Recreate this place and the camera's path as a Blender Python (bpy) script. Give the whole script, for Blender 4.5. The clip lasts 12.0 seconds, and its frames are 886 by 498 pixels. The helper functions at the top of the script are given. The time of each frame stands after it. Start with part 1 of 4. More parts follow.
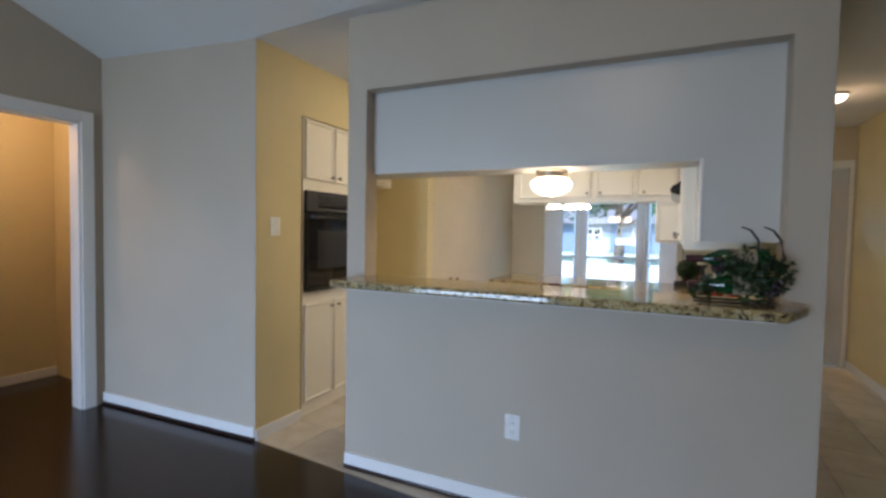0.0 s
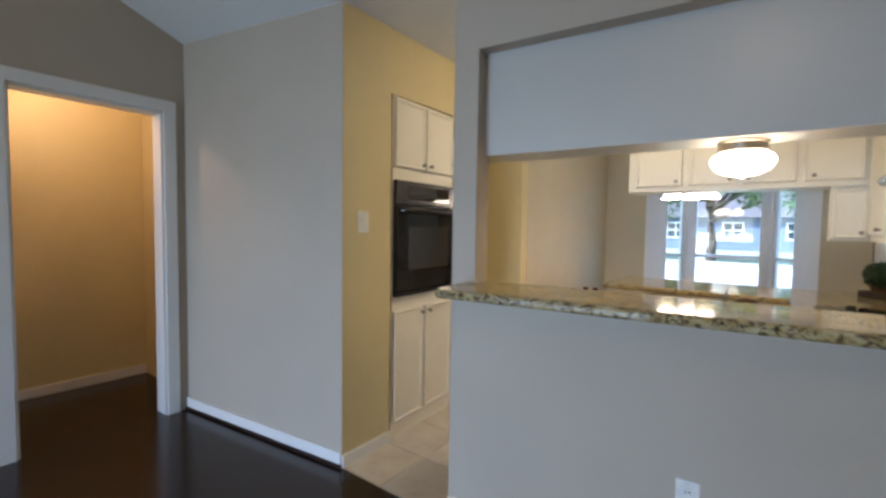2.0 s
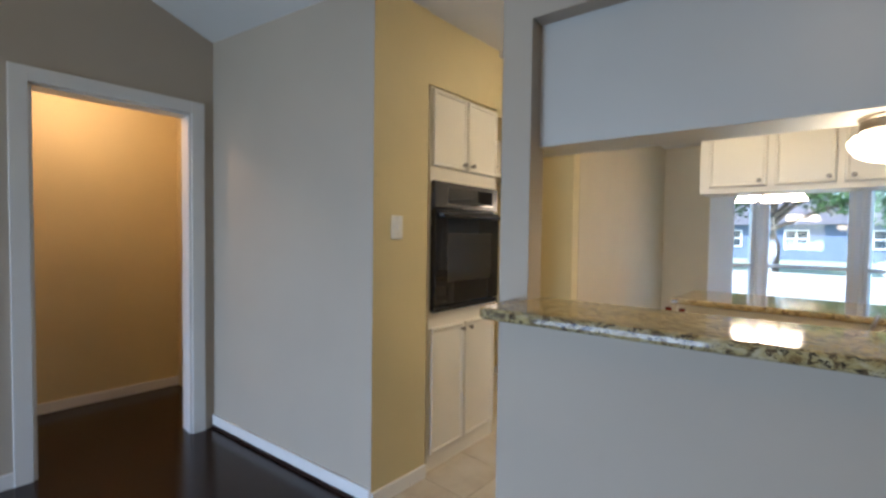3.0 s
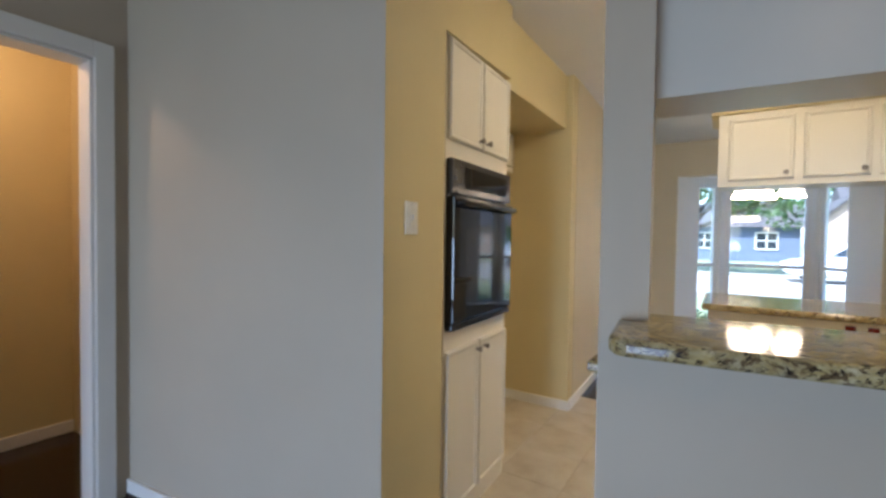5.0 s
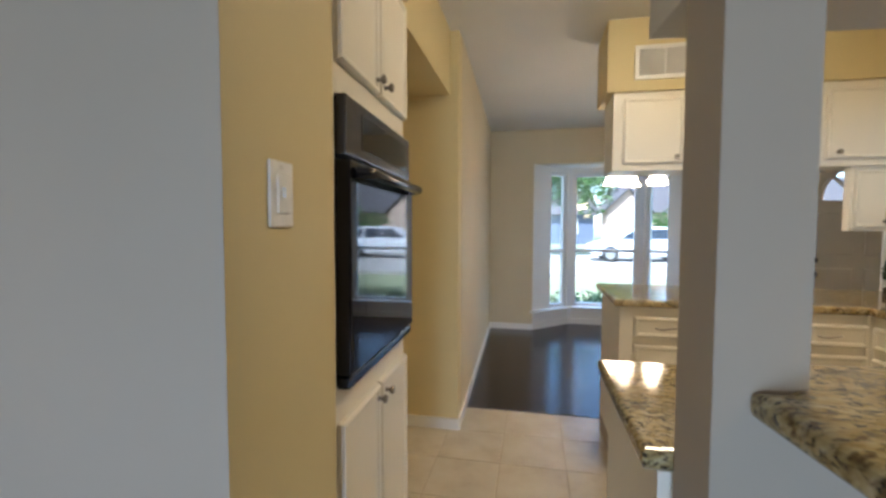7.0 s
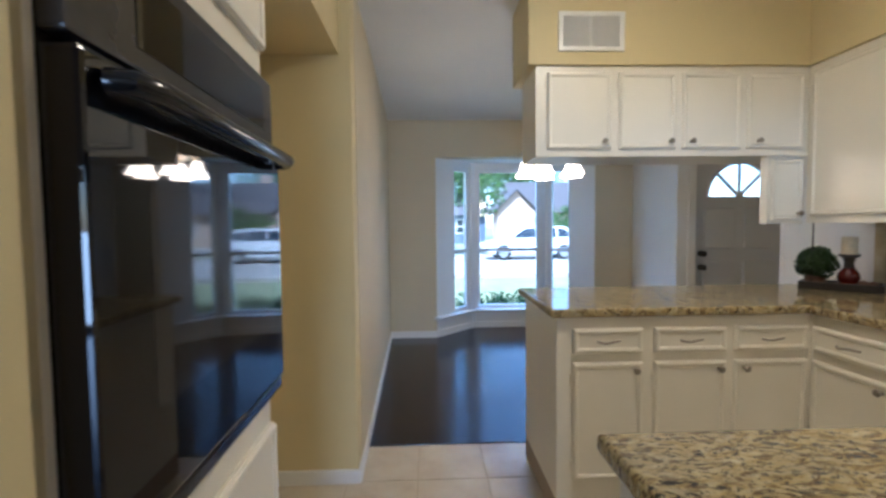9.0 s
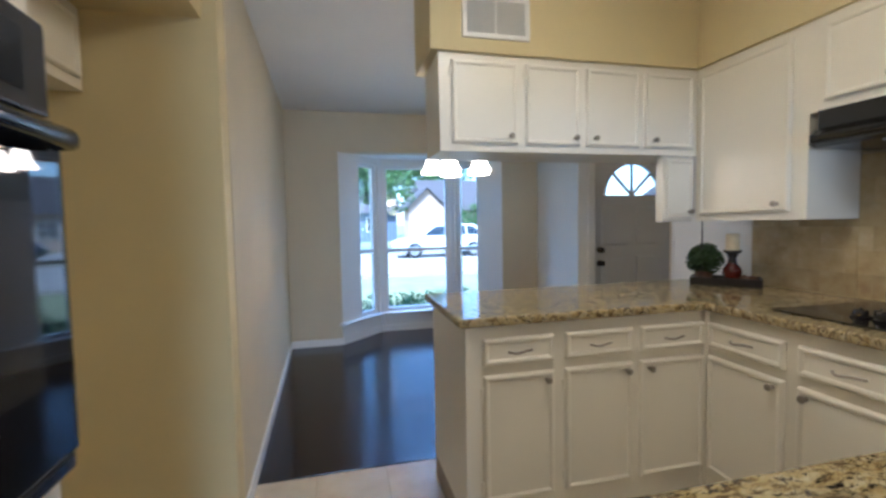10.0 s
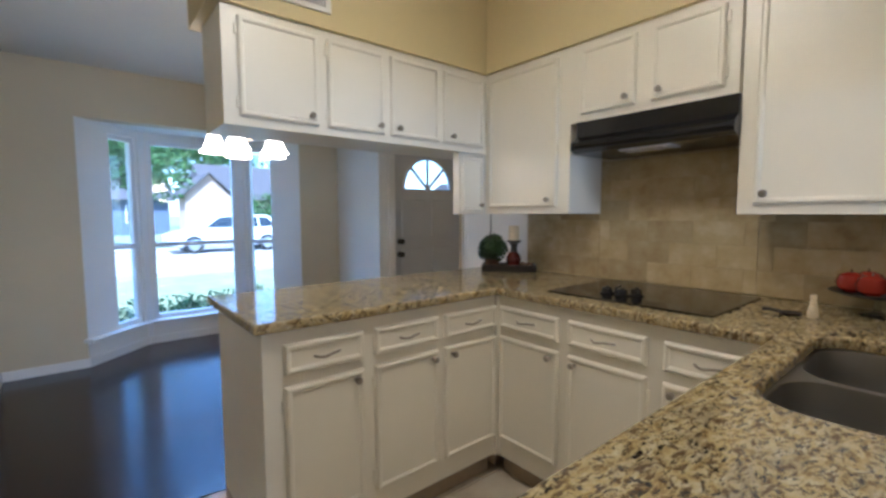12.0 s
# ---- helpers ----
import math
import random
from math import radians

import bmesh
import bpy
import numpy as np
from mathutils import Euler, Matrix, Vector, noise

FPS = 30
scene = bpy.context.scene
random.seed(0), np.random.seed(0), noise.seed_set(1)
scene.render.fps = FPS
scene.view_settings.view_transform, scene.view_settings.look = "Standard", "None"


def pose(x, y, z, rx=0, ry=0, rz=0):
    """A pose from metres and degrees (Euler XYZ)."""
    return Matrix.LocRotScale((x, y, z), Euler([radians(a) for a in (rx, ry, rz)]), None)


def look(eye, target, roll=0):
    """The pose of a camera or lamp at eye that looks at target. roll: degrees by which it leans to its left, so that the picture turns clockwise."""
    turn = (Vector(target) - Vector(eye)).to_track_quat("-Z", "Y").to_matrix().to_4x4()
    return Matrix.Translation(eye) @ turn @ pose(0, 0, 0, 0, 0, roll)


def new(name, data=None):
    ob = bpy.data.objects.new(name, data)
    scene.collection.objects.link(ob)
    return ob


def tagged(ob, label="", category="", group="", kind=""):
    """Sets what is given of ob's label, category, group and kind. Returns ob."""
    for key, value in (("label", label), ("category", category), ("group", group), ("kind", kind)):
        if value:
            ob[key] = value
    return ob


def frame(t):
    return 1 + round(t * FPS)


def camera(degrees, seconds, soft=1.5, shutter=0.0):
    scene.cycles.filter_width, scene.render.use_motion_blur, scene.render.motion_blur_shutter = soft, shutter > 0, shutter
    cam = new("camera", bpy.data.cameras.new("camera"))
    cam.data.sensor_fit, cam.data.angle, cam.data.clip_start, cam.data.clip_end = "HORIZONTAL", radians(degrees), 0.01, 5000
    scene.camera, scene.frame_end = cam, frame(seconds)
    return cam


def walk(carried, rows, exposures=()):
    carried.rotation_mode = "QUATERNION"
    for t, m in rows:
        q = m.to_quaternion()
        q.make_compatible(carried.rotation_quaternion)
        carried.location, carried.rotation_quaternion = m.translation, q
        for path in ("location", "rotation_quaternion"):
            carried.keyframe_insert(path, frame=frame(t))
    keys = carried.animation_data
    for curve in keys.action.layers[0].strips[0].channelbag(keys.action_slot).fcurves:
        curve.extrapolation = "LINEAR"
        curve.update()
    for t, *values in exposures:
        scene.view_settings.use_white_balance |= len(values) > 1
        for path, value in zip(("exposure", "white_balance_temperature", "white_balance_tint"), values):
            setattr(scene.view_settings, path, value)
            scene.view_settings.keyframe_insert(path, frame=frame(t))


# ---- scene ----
cam = camera(90.87, 12.0, 2.8, 0.4)
PATH = [
    (0, (1.249, 1.209, 1.299), (0.304, 2.971, 1.226), 1.05),
    (0.5, (1.202, 1.321, 1.321), (0.212, 3.055, 1.209), 0.71),
    (1, (1.152, 1.436, 1.309), (0.056, 3.105, 1.199), 0.77),
    (1.5, (0.987, 1.469, 1.297), (-0.170, 3.097, 1.195), 0.85),
    (2, (0.784, 1.486, 1.300), (-0.409, 3.088, 1.199), 0.87),
    (2.5, (0.674, 1.583, 1.285), (-0.612, 3.113, 1.212), 0.68),
    (2.7, (0.644, 1.643, 1.290), (-0.690, 3.132, 1.225), 0.77),
    (4.5, (0.110, 1.855, 1.260), (-1.132, 3.423, 1.226), 0.53),
    (5, (-0.068, 1.912, 1.254), (-1.151, 3.592, 1.202), 0.81),
    (5.5, (-0.240, 1.972, 1.263), (-1.133, 3.760, 1.180), 0.82),
    (6, (-0.332, 2.131, 1.254), (-1.083, 3.982, 1.153), 0.88),
    (6.5, (-0.414, 2.322, 1.259), (-1.023, 4.224, 1.156), -0.27),
    (7, (-0.559, 2.443, 1.265), (-0.963, 4.400, 1.164), 0.16),
    (7.2, (-0.586, 2.501, 1.268), (-0.951, 4.464, 1.153), 0.22),
    (8.8, (-0.629, 2.918, 1.250), (-0.647, 4.916, 1.150), -0.77),
    (9, (-0.654, 2.976, 1.245), (-0.585, 4.973, 1.148), -0.59),
    (9.5, (-0.666, 3.052, 1.263), (-0.377, 5.028, 1.160), -1.04),
    (10, (-0.577, 3.193, 1.258), (-0.112, 5.135, 1.145), -1.07),
    (10.5, (-0.558, 3.228, 1.259), (0.155, 5.092, 1.133), -0.76),
    (11, (-0.595, 3.281, 1.254), (0.406, 5.008, 1.127), -0.58),
    (11.5, (-0.555, 3.309, 1.254), (0.597, 4.938, 1.111), -0.41),
    (12, (-0.545, 3.325, 1.247), (0.723, 4.864, 1.090), -0.15),
]
walk(cam, [(t, look(eye, target, roll)) for t, eye, target, roll in PATH], [(0, 2.15, 5420, 13), (2.7, 2.13, 5480, 13), (4.5, 2.07, 5550, 13), (7, 2.02, 5650, 12), (9.5, 1.95, 4740, 12), (12, 1.93, 4690, 13)])

# ---- world, sun, large lights ----
world = bpy.data.worlds.new("world")
scene.world = world
world.use_nodes = True
wn = world.node_tree.nodes
sky = wn.new("ShaderNodeTexSky")
sky.sky_type, sky.sun_disc = "NISHITA", False
sky.sun_elevation, sky.sun_rotation = radians(52), radians(215)
world.node_tree.links.new(sky.outputs[0], wn["Background"].inputs[0])
wn["Background"].inputs[1].default_value = 0.15
sun = new("sun", bpy.data.lights.new("sun", "SUN"))
sun.data.energy, sun.data.angle, sun.data.color = 3.6, radians(0.5), (1.0, 0.97, 0.92)
sun.matrix_basis = look((0, 0, 0), (0.45, 0.64, -1.0))


def area(name, eye, target, w, h, power, colour):
    d = bpy.data.lights.new(name, "AREA")
    d.shape, d.size, d.size_y, d.energy, d.color = "RECTANGLE", w, h, power, colour
    ob = new(name, d)
    ob.matrix_basis = look(eye, target)
    return ob


def bulb(name, at, power, colour, radius=0.05):
    d = bpy.data.lights.new(name, "POINT")
    d.energy, d.color, d.shadow_soft_size = power, colour, radius
    ob = new(name, d)
    ob.location = at
    return ob


WARM = (1.0, 0.62, 0.28)
day = area("glass_door_daylight", (-0.9, -2.96, 0.66), (-0.9, 3.0, 0.0), 2.5, 1.15, 8.4, (0.64, 0.79, 1.0))
day.data.spread = radians(80)
# added lamp above the window head, out of view, strengthens the bay's daylight
bay_fill = area("bay_fill_daylight", (0.35, 9.0, 2.75), (0.9, 6.3, 0.3), 2.2, 0.9, 45.0, (0.45, 0.68, 1.0))
bulb("west_hall_bulb", (-2.95, 2.2, 2.25), 3.5, (1.0, 0.605, 0.32))
# living room lamp is an added fill for the upper walls, no known source
bulb("living_fill", (1.3, -0.3, 3.0), 8.0, (1.0, 0.70, 0.40), 0.12)
bulb("entry_bulb", (2.35, 5.7, 2.22), 0.35, WARM)


# ---- materials ----
def nodes_of(name):
    m = bpy.data.materials.new(name)
    m.use_nodes = True
    t = m.node_tree
    return m, t, t.nodes["Principled BSDF"]


def add(t, kind, **values):
    n = t.nodes.new(kind)
    for k, v in values.items():
        n.inputs[k.replace("_", " ")].default_value = v
    return n


def ramp(t, source, stops):
    r = t.nodes.new("ShaderNodeValToRGB")
    while len(r.color_ramp.elements) < len(stops):
        r.color_ramp.elements.new(0.5)
    for e, (p, c) in zip(r.color_ramp.elements, stops):
        e.position, e.color = p, (*c, 1)
    t.links.new(source, r.inputs[0])
    return r


def coords(t, scale=(1, 1, 1)):
    c = t.nodes.new("ShaderNodeTexCoord")
    m = t.nodes.new("ShaderNodeMapping")
    m.inputs["Scale"].default_value = scale
    t.links.new(c.outputs["Object"], m.inputs[0])
    return m.outputs[0]


def paint(name, colour, rough=0.6, vary=0.05, grain=160, bump=0.05, coat=0.0):
    """Painted surface: faint roller texture, faint large stains."""
    m, t, b = nodes_of(name)
    v = coords(t)
    big = add(t, "ShaderNodeTexNoise", Scale=2.3, Detail=4.0)
    t.links.new(v, big.inputs["Vector"])
    lo = tuple(c * (1 - vary) for c in colour)
    hi = tuple(min(1, c * (1 + vary)) for c in colour)
    r = ramp(t, big.outputs["Fac"], [(0.3, lo), (0.7, hi)])
    t.links.new(r.outputs[0], b.inputs["Base Color"])
    fine = add(t, "ShaderNodeTexNoise", Scale=float(grain), Detail=3.0)
    t.links.new(v, fine.inputs["Vector"])
    bp = add(t, "ShaderNodeBump", Strength=bump, Distance=0.004)
    t.links.new(fine.outputs["Fac"], bp.inputs["Height"])
    t.links.new(bp.outputs[0], b.inputs["Normal"])
    b.inputs["Roughness"].default_value = rough
    b.inputs["Coat Weight"].default_value = coat
    return m


def plain(name, colour, rough=0.4, metal=0.0, vary=0.08, scale=30):
    m, t, b = nodes_of(name)
    n = add(t, "ShaderNodeTexNoise", Scale=float(scale), Detail=4.0)
    t.links.new(coords(t), n.inputs["Vector"])
    r = ramp(t, n.outputs["Fac"], [(0.3, tuple(c * (1 - vary) for c in colour)), (0.7, tuple(min(1, c * (1 + vary)) for c in colour))])
    t.links.new(r.outputs[0], b.inputs["Base Color"])
    rr = ramp(t, n.outputs["Fac"], [(0.2, (rough * 0.8,) * 3), (0.8, (min(1, rough * 1.2),) * 3)])
    t.links.new(rr.outputs[0], b.inputs["Roughness"])
    b.inputs["Metallic"].default_value = metal
    return m


def glow(name, colour, strength):
    m, t, b = nodes_of(name)
    b.inputs["Base Color"].default_value = (*colour, 1)
    b.inputs["Emission Color"].default_value = (*colour, 1)
    b.inputs["Emission Strength"].default_value = strength
    b.inputs["Roughness"].default_value = 0.2
    return m


def granite():
    """Polished granite: cream and ochre ground, grey veils, long brown and black flecks."""
    m, t, b = nodes_of("granite")
    c = t.nodes.new("ShaderNodeTexCoord")
    mp = t.nodes.new("ShaderNodeMapping")
    mp.inputs["Rotation"].default_value = (0, 0, radians(32))
    mp.inputs["Scale"].default_value = (1.35, 2.9, 1.8)
    t.links.new(c.outputs["Object"], mp.inputs[0])
    warp = add(t, "ShaderNodeTexNoise", Scale=9.0, Detail=3.0)
    t.links.new(mp.outputs[0], warp.inputs["Vector"])
    mixv = t.nodes.new("ShaderNodeMix")
    mixv.data_type = "VECTOR"
    mixv.inputs[0].default_value = 0.09
    t.links.new(mp.outputs[0], mixv.inputs[4])
    t.links.new(warp.outputs["Color"], mixv.inputs[5])

    def layer(scale, detail, rough, stops):
        n = add(t, "ShaderNodeTexNoise", Scale=scale, Detail=detail, Roughness=rough)
        t.links.new(mixv.outputs[1], n.inputs["Vector"])
        return ramp(t, n.outputs["Fac"], stops).outputs[0]

    def over(mask, under, colour):
        x = t.nodes.new("ShaderNodeMix")
        x.data_type = "RGBA"
        x.inputs[7].default_value = (*colour, 1)
        t.links.new(mask, x.inputs[0])
        t.links.new(under, x.inputs[6])
        return x.outputs[2]

    col = layer(26.0, 5.0, 0.65, [(0.34, (0.20, 0.13, 0.05)), (0.45, (0.40, 0.31, 0.13)), (0.55, (0.47, 0.39, 0.205)), (0.68, (0.55, 0.48, 0.32))])
    col = over(layer(7.0, 6.0, 0.75, [(0.49, (0, 0, 0)), (0.64, (0.62, 0.62, 0.62))]), col, (0.235, 0.20, 0.135))
    col = over(layer(35.0, 4.0, 0.7, [(0.525, (0, 0, 0)), (0.59, (0.9, 0.9, 0.9))]), col, (0.095, 0.06, 0.03))
    col = over(layer(48.0, 4.0, 0.7, [(0.555, (0, 0, 0)), (0.60, (1, 1, 1))]), col, (0.028, 0.021, 0.016))
    t.links.new(col, b.inputs["Base Color"])
    b.inputs["Roughness"].default_value = 0.08
    b.inputs["Specular IOR Level"].default_value = 0.55
    return m


def dark_wood():
    m, t, b = nodes_of("dark_wood")
    v = coords(t)
    c = t.nodes.new("ShaderNodeMapping")
    c.inputs["Rotation"].default_value = (0, 0, radians(90))
    t.links.new(v, c.inputs[0])
    brick = add(t, "ShaderNodeTexBrick", Scale=1.0, Mortar_Size=0.0016, Brick_Width=1.2, Row_Height=0.09, Bias=0.0)
    brick.inputs["Color1"].default_value = (0.016, 0.007, 0.0052, 1)
    brick.inputs["Color2"].default_value = (0.022, 0.0095, 0.0068, 1)
    brick.inputs["Mortar"].default_value = (0.012, 0.007, 0.005, 1)
    t.links.new(c.outputs[0], brick.inputs["Vector"])
    grain = add(t, "ShaderNodeTexNoise", Scale=40.0, Detail=5.0)
    gm = t.nodes.new("ShaderNodeMapping")
    gm.inputs["Scale"].default_value = (3.0, 0.2, 1)
    t.links.new(v, gm.inputs[0])
    t.links.new(gm.outputs[0], grain.inputs["Vector"])
    mx = t.nodes.new("ShaderNodeMix")
    mx.data_type, mx.blend_type = "RGBA", "MULTIPLY"
    mx.inputs[0].default_value = 0.3
    t.links.new(brick.outputs["Color"], mx.inputs[6])
    t.links.new(grain.outputs["Color"], mx.inputs[7])
    t.links.new(mx.outputs[2], b.inputs["Base Color"])
    rr = ramp(t, grain.outputs["Fac"], [(0.3, (0.16,) * 3), (0.7, (0.22,) * 3)])
    t.links.new(rr.outputs[0], b.inputs["Roughness"])
    b.inputs["Specular IOR Level"].default_value = 0.5
    bp = add(t, "ShaderNodeBump", Strength=0.05, Distance=0.001)
    t.links.new(brick.outputs["Fac"], bp.inputs["Height"])
    t.links.new(bp.outputs[0], b.inputs["Normal"])
    return m


def stone(name, stops, scale, rough, per_piece=0.12):
    """Stone or ceramic whose pieces differ slightly in tone."""
    m, t, b = nodes_of(name)
    info = t.nodes.new("ShaderNodeObjectInfo")
    off = t.nodes.new("ShaderNodeVectorMath")
    off.operation = "MULTIPLY_ADD"
    off.inputs[1].default_value = (1, 1, 1)
    cmb = t.nodes.new("ShaderNodeCombineXYZ")
    mul = t.nodes.new("ShaderNodeMath")
    mul.operation = "MULTIPLY"
    mul.inputs[1].default_value = 37.0
    t.links.new(info.outputs["Random"], mul.inputs[0])
    t.links.new(mul.outputs[0], cmb.inputs[0])
    t.links.new(mul.outputs[0], cmb.inputs[1])
    t.links.new(coords(t), off.inputs[0])
    t.links.new(cmb.outputs[0], off.inputs[2])
    n = add(t, "ShaderNodeTexNoise", Scale=float(scale), Detail=6.0, Roughness=0.6)
    t.links.new(off.outputs[0], n.inputs["Vector"])
    r = ramp(t, n.outputs["Fac"], stops)
    tone = ramp(t, info.outputs["Random"], [(0.0, (1 - per_piece,) * 3), (1.0, (1.0,) * 3)])
    mx = t.nodes.new("ShaderNodeMix")
    mx.data_type, mx.blend_type = "RGBA", "MULTIPLY"
    mx.inputs[0].default_value = 1.0
    t.links.new(r.outputs[0], mx.inputs[6])
    t.links.new(tone.outputs[0], mx.inputs[7])
    t.links.new(mx.outputs[2], b.inputs["Base Color"])
    b.inputs["Roughness"].default_value = rough
    bp = add(t, "ShaderNodeBump", Strength=0.12, Distance=0.003)
    t.links.new(n.outputs["Fac"], bp.inputs["Height"])
    t.links.new(bp.outputs[0], b.inputs["Normal"])
    return m


def clear_glass(name, tint=(1, 1, 1), rough=0.0):
    m, t, b = nodes_of(name)
    b.inputs["Base Color"].default_value = (*tint, 1)
    b.inputs["Transmission Weight"].default_value = 1.0
    b.inputs["Roughness"].default_value = rough
    b.inputs["IOR"].default_value = 1.45
    return m


def leaves(name, dark, light):
    m, t, b = nodes_of(name)
    g = t.nodes.new("ShaderNodeNewGeometry")
    r = ramp(t, g.outputs["Random Per Island"], [(0.0, dark), (1.0, light)])
    t.links.new(r.outputs[0], b.inputs["Base Color"])
    b.inputs["Roughness"].default_value = 0.5
    return m


SOFF = paint("white_soffit_paint", (0.56, 0.55, 0.515), 0.32, 0.02, 60, 0.02)
WALL = paint("greige_wall_paint", (0.47, 0.41, 0.325), 0.62, 0.03)
YELLOW = paint("yellow_beige_wall_paint", (0.66, 0.555, 0.295), 0.62, 0.03)
DINE = paint("beige_wall_paint", (0.60, 0.525, 0.36), 0.62, 0.03)
CEIL = paint("white_ceiling_paint", (0.74, 0.73, 0.70), 0.8, 0.02, 90, 0.15)
TRIM = paint("white_trim_paint", (0.80, 0.79, 0.76), 0.32, 0.02, 60, 0.02)
CAB = paint("white_cabinet_paint", (0.80, 0.755, 0.645), 0.34, 0.025, 50, 0.03)
DOORGREY = paint("grey_door_paint", (0.58, 0.58, 0.585), 0.40, 0.03, 60, 0.02)
GRAN = granite()
WOOD = dark_wood()
FTILE = stone("floor_tile_ceramic", [(0.3, (0.50, 0.42, 0.31)), (0.5, (0.60, 0.53, 0.41)), (0.7, (0.66, 0.60, 0.49))], 5, 0.32, 0.08)
STILE = stone("travertine", [(0.3, (0.385, 0.28, 0.13)), (0.42, (0.475, 0.37, 0.18)), (0.55, (0.53, 0.425, 0.225)), (0.7, (0.615, 0.52, 0.31))], 11, 0.45, 0.26)
# shadow gap under the baseboards, put into a near-black colour
GAPSHADE = plain("shadow_gap_dark", (0.022, 0.011, 0.008), 0.3)
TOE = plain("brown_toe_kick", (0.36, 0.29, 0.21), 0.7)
GROUT = plain("grout", (0.47, 0.39, 0.26), 0.9)
BLACK = plain("black_enamel", (0.010, 0.010, 0.011), 0.16)
BLACKGLASS = plain("black_glass", (0.006, 0.006, 0.007), 0.035, 0.0, 0.0)
OVENGLASS = plain("smoky_oven_glass", (0.030, 0.027, 0.024), 0.05, 0.0, 0.0)
DARKGREY = plain("dark_grey_panel", (0.035, 0.033, 0.033), 0.22)
NICKEL = plain("brushed_nickel", (0.32, 0.285, 0.24), 0.36, 1.0)
STEEL = plain("stainless_steel", (0.44, 0.43, 0.41), 0.36, 1.0, 0.04, 12)
PLATE = plain("white_plastic", (0.80, 0.79, 0.75), 0.3)
SLOT = plain("dark_slot", (0.06, 0.055, 0.05), 0.6)
LAMPGLASS = glow("lit_globe_glass", (1.0, 0.74, 0.44), 4.6)
SHADEGLASS = glow("lit_shade_glass", (1.0, 0.76, 0.50), 6.5)
KITCHENGLASS = glow("lit_dome_glass", (1.0, 0.77, 0.465), 13.0)
HALLGLASS = glow("lit_hall_glass", (1.0, 0.74, 0.48), 1.3)
# blue tint puts the cool daylight and haze into the glass colour
GLASS = clear_glass("window_glass", (0.87, 0.955, 1.0))
VINYL = paint("white_window_vinyl", (0.78, 0.79, 0.80), 0.35, 0.02)
IRON = plain("wrought_iron", (0.018, 0.014, 0.012), 0.45)
GREENGLASS = plain("green_bottle_glass", (0.007, 0.045, 0.014), 0.10)
CORK = plain("foil_capsule", (0.05, 0.012, 0.016), 0.35)
LABEL = plain("bottle_label_paper", (0.30, 0.25, 0.17), 0.7)
LEAF = leaves("ivy_leaves", (0.006, 0.014, 0.004), (0.03, 0.06, 0.015))
GRAPE = plain("purple_grape", (0.016, 0.005, 0.010), 0.35)
MOSS = leaves("topiary_leaves", (0.008, 0.024, 0.004), (0.035, 0.075, 0.015))
POTBROWN = plain("brown_pot", (0.10, 0.05, 0.03), 0.6)
RED = plain("red_glaze", (0.16, 0.012, 0.008), 0.2)
FRUITRED = plain("orange_red_fruit_skin", (0.27, 0.024, 0.011), 0.2)
DARKRED = plain("dark_red_glaze", (0.085, 0.010, 0.007), 0.25)
WAX = plain("ivory_wax", (0.72, 0.62, 0.42), 0.5)
WHITECER = plain("white_ceramic", (0.74, 0.72, 0.68), 0.25)


# ---- mesh helpers ----
def finish(name, bm, mat, parent=None, smooth=False):
    bmesh.ops.recalc_face_normals(bm, faces=bm.faces)
    me = bpy.data.meshes.new(name)
    bm.to_mesh(me)
    bm.free()
    me.materials.append(mat)
    if smooth:
        for p in me.polygons:
            p.use_smooth = True
        me.set_sharp_from_angle(angle=radians(40))
    ob = new(name, me)
    ob.parent = parent
    return ob


def part(name, bm, mat, parent, label="", smooth=False):
    return tagged(finish(name, bm, mat, parent, smooth), label)


def thing(name, label, category, m=None, group="", kind=""):
    ob = new(name)
    ob.empty_display_size = 0.1
    ob.matrix_basis = m if m is not None else Matrix()
    return tagged(ob, label, category, group, kind)


def single(name, bm, mat, label, category, group="", kind="", smooth=False, m=None):
    ob = tagged(finish(name, bm, mat, None, smooth), label, category, group, kind)
    if m is not None:
        ob.matrix_basis = m
    return ob


def structure(name, bm, mat, label, category):
    return single(name, bm, mat, label, category, kind="structure")


def box(x0, x1, y0, y1, z0, z1, bevel=0.0, bm=None, m=None):
    own = bmesh.new()
    bmesh.ops.create_cube(own, size=1, matrix=Matrix.Translation(((x0 + x1) / 2, (y0 + y1) / 2, (z0 + z1) / 2)) @ Matrix.Diagonal((x1 - x0, y1 - y0, z1 - z0, 1)))
    if bevel:
        bmesh.ops.bevel(own, geom=own.edges[:], offset=bevel, segments=2, affect="EDGES", profile=0.6)
    if m is not None:
        bmesh.ops.transform(own, matrix=m, verts=own.verts)
    return own if bm is None else join(bm, own)


def join(bm, other):
    me = bpy.data.meshes.new("tmp")
    other.to_mesh(me)
    other.free()
    bm.from_mesh(me)
    bpy.data.meshes.remove(me)
    return bm


def segment(p0, p1, z0, z1, thick, bevel=0.0):
    """A wall from p0 to p1, its thickness to the left of that way."""
    a, b = Vector((*p0, 0)), Vector((*p1, 0))
    d = b - a
    return box(0, d.length, 0, thick, z0, z1, bevel, m=Matrix.Translation(a) @ Matrix.Rotation(math.atan2(d.y, d.x), 4, "Z"))


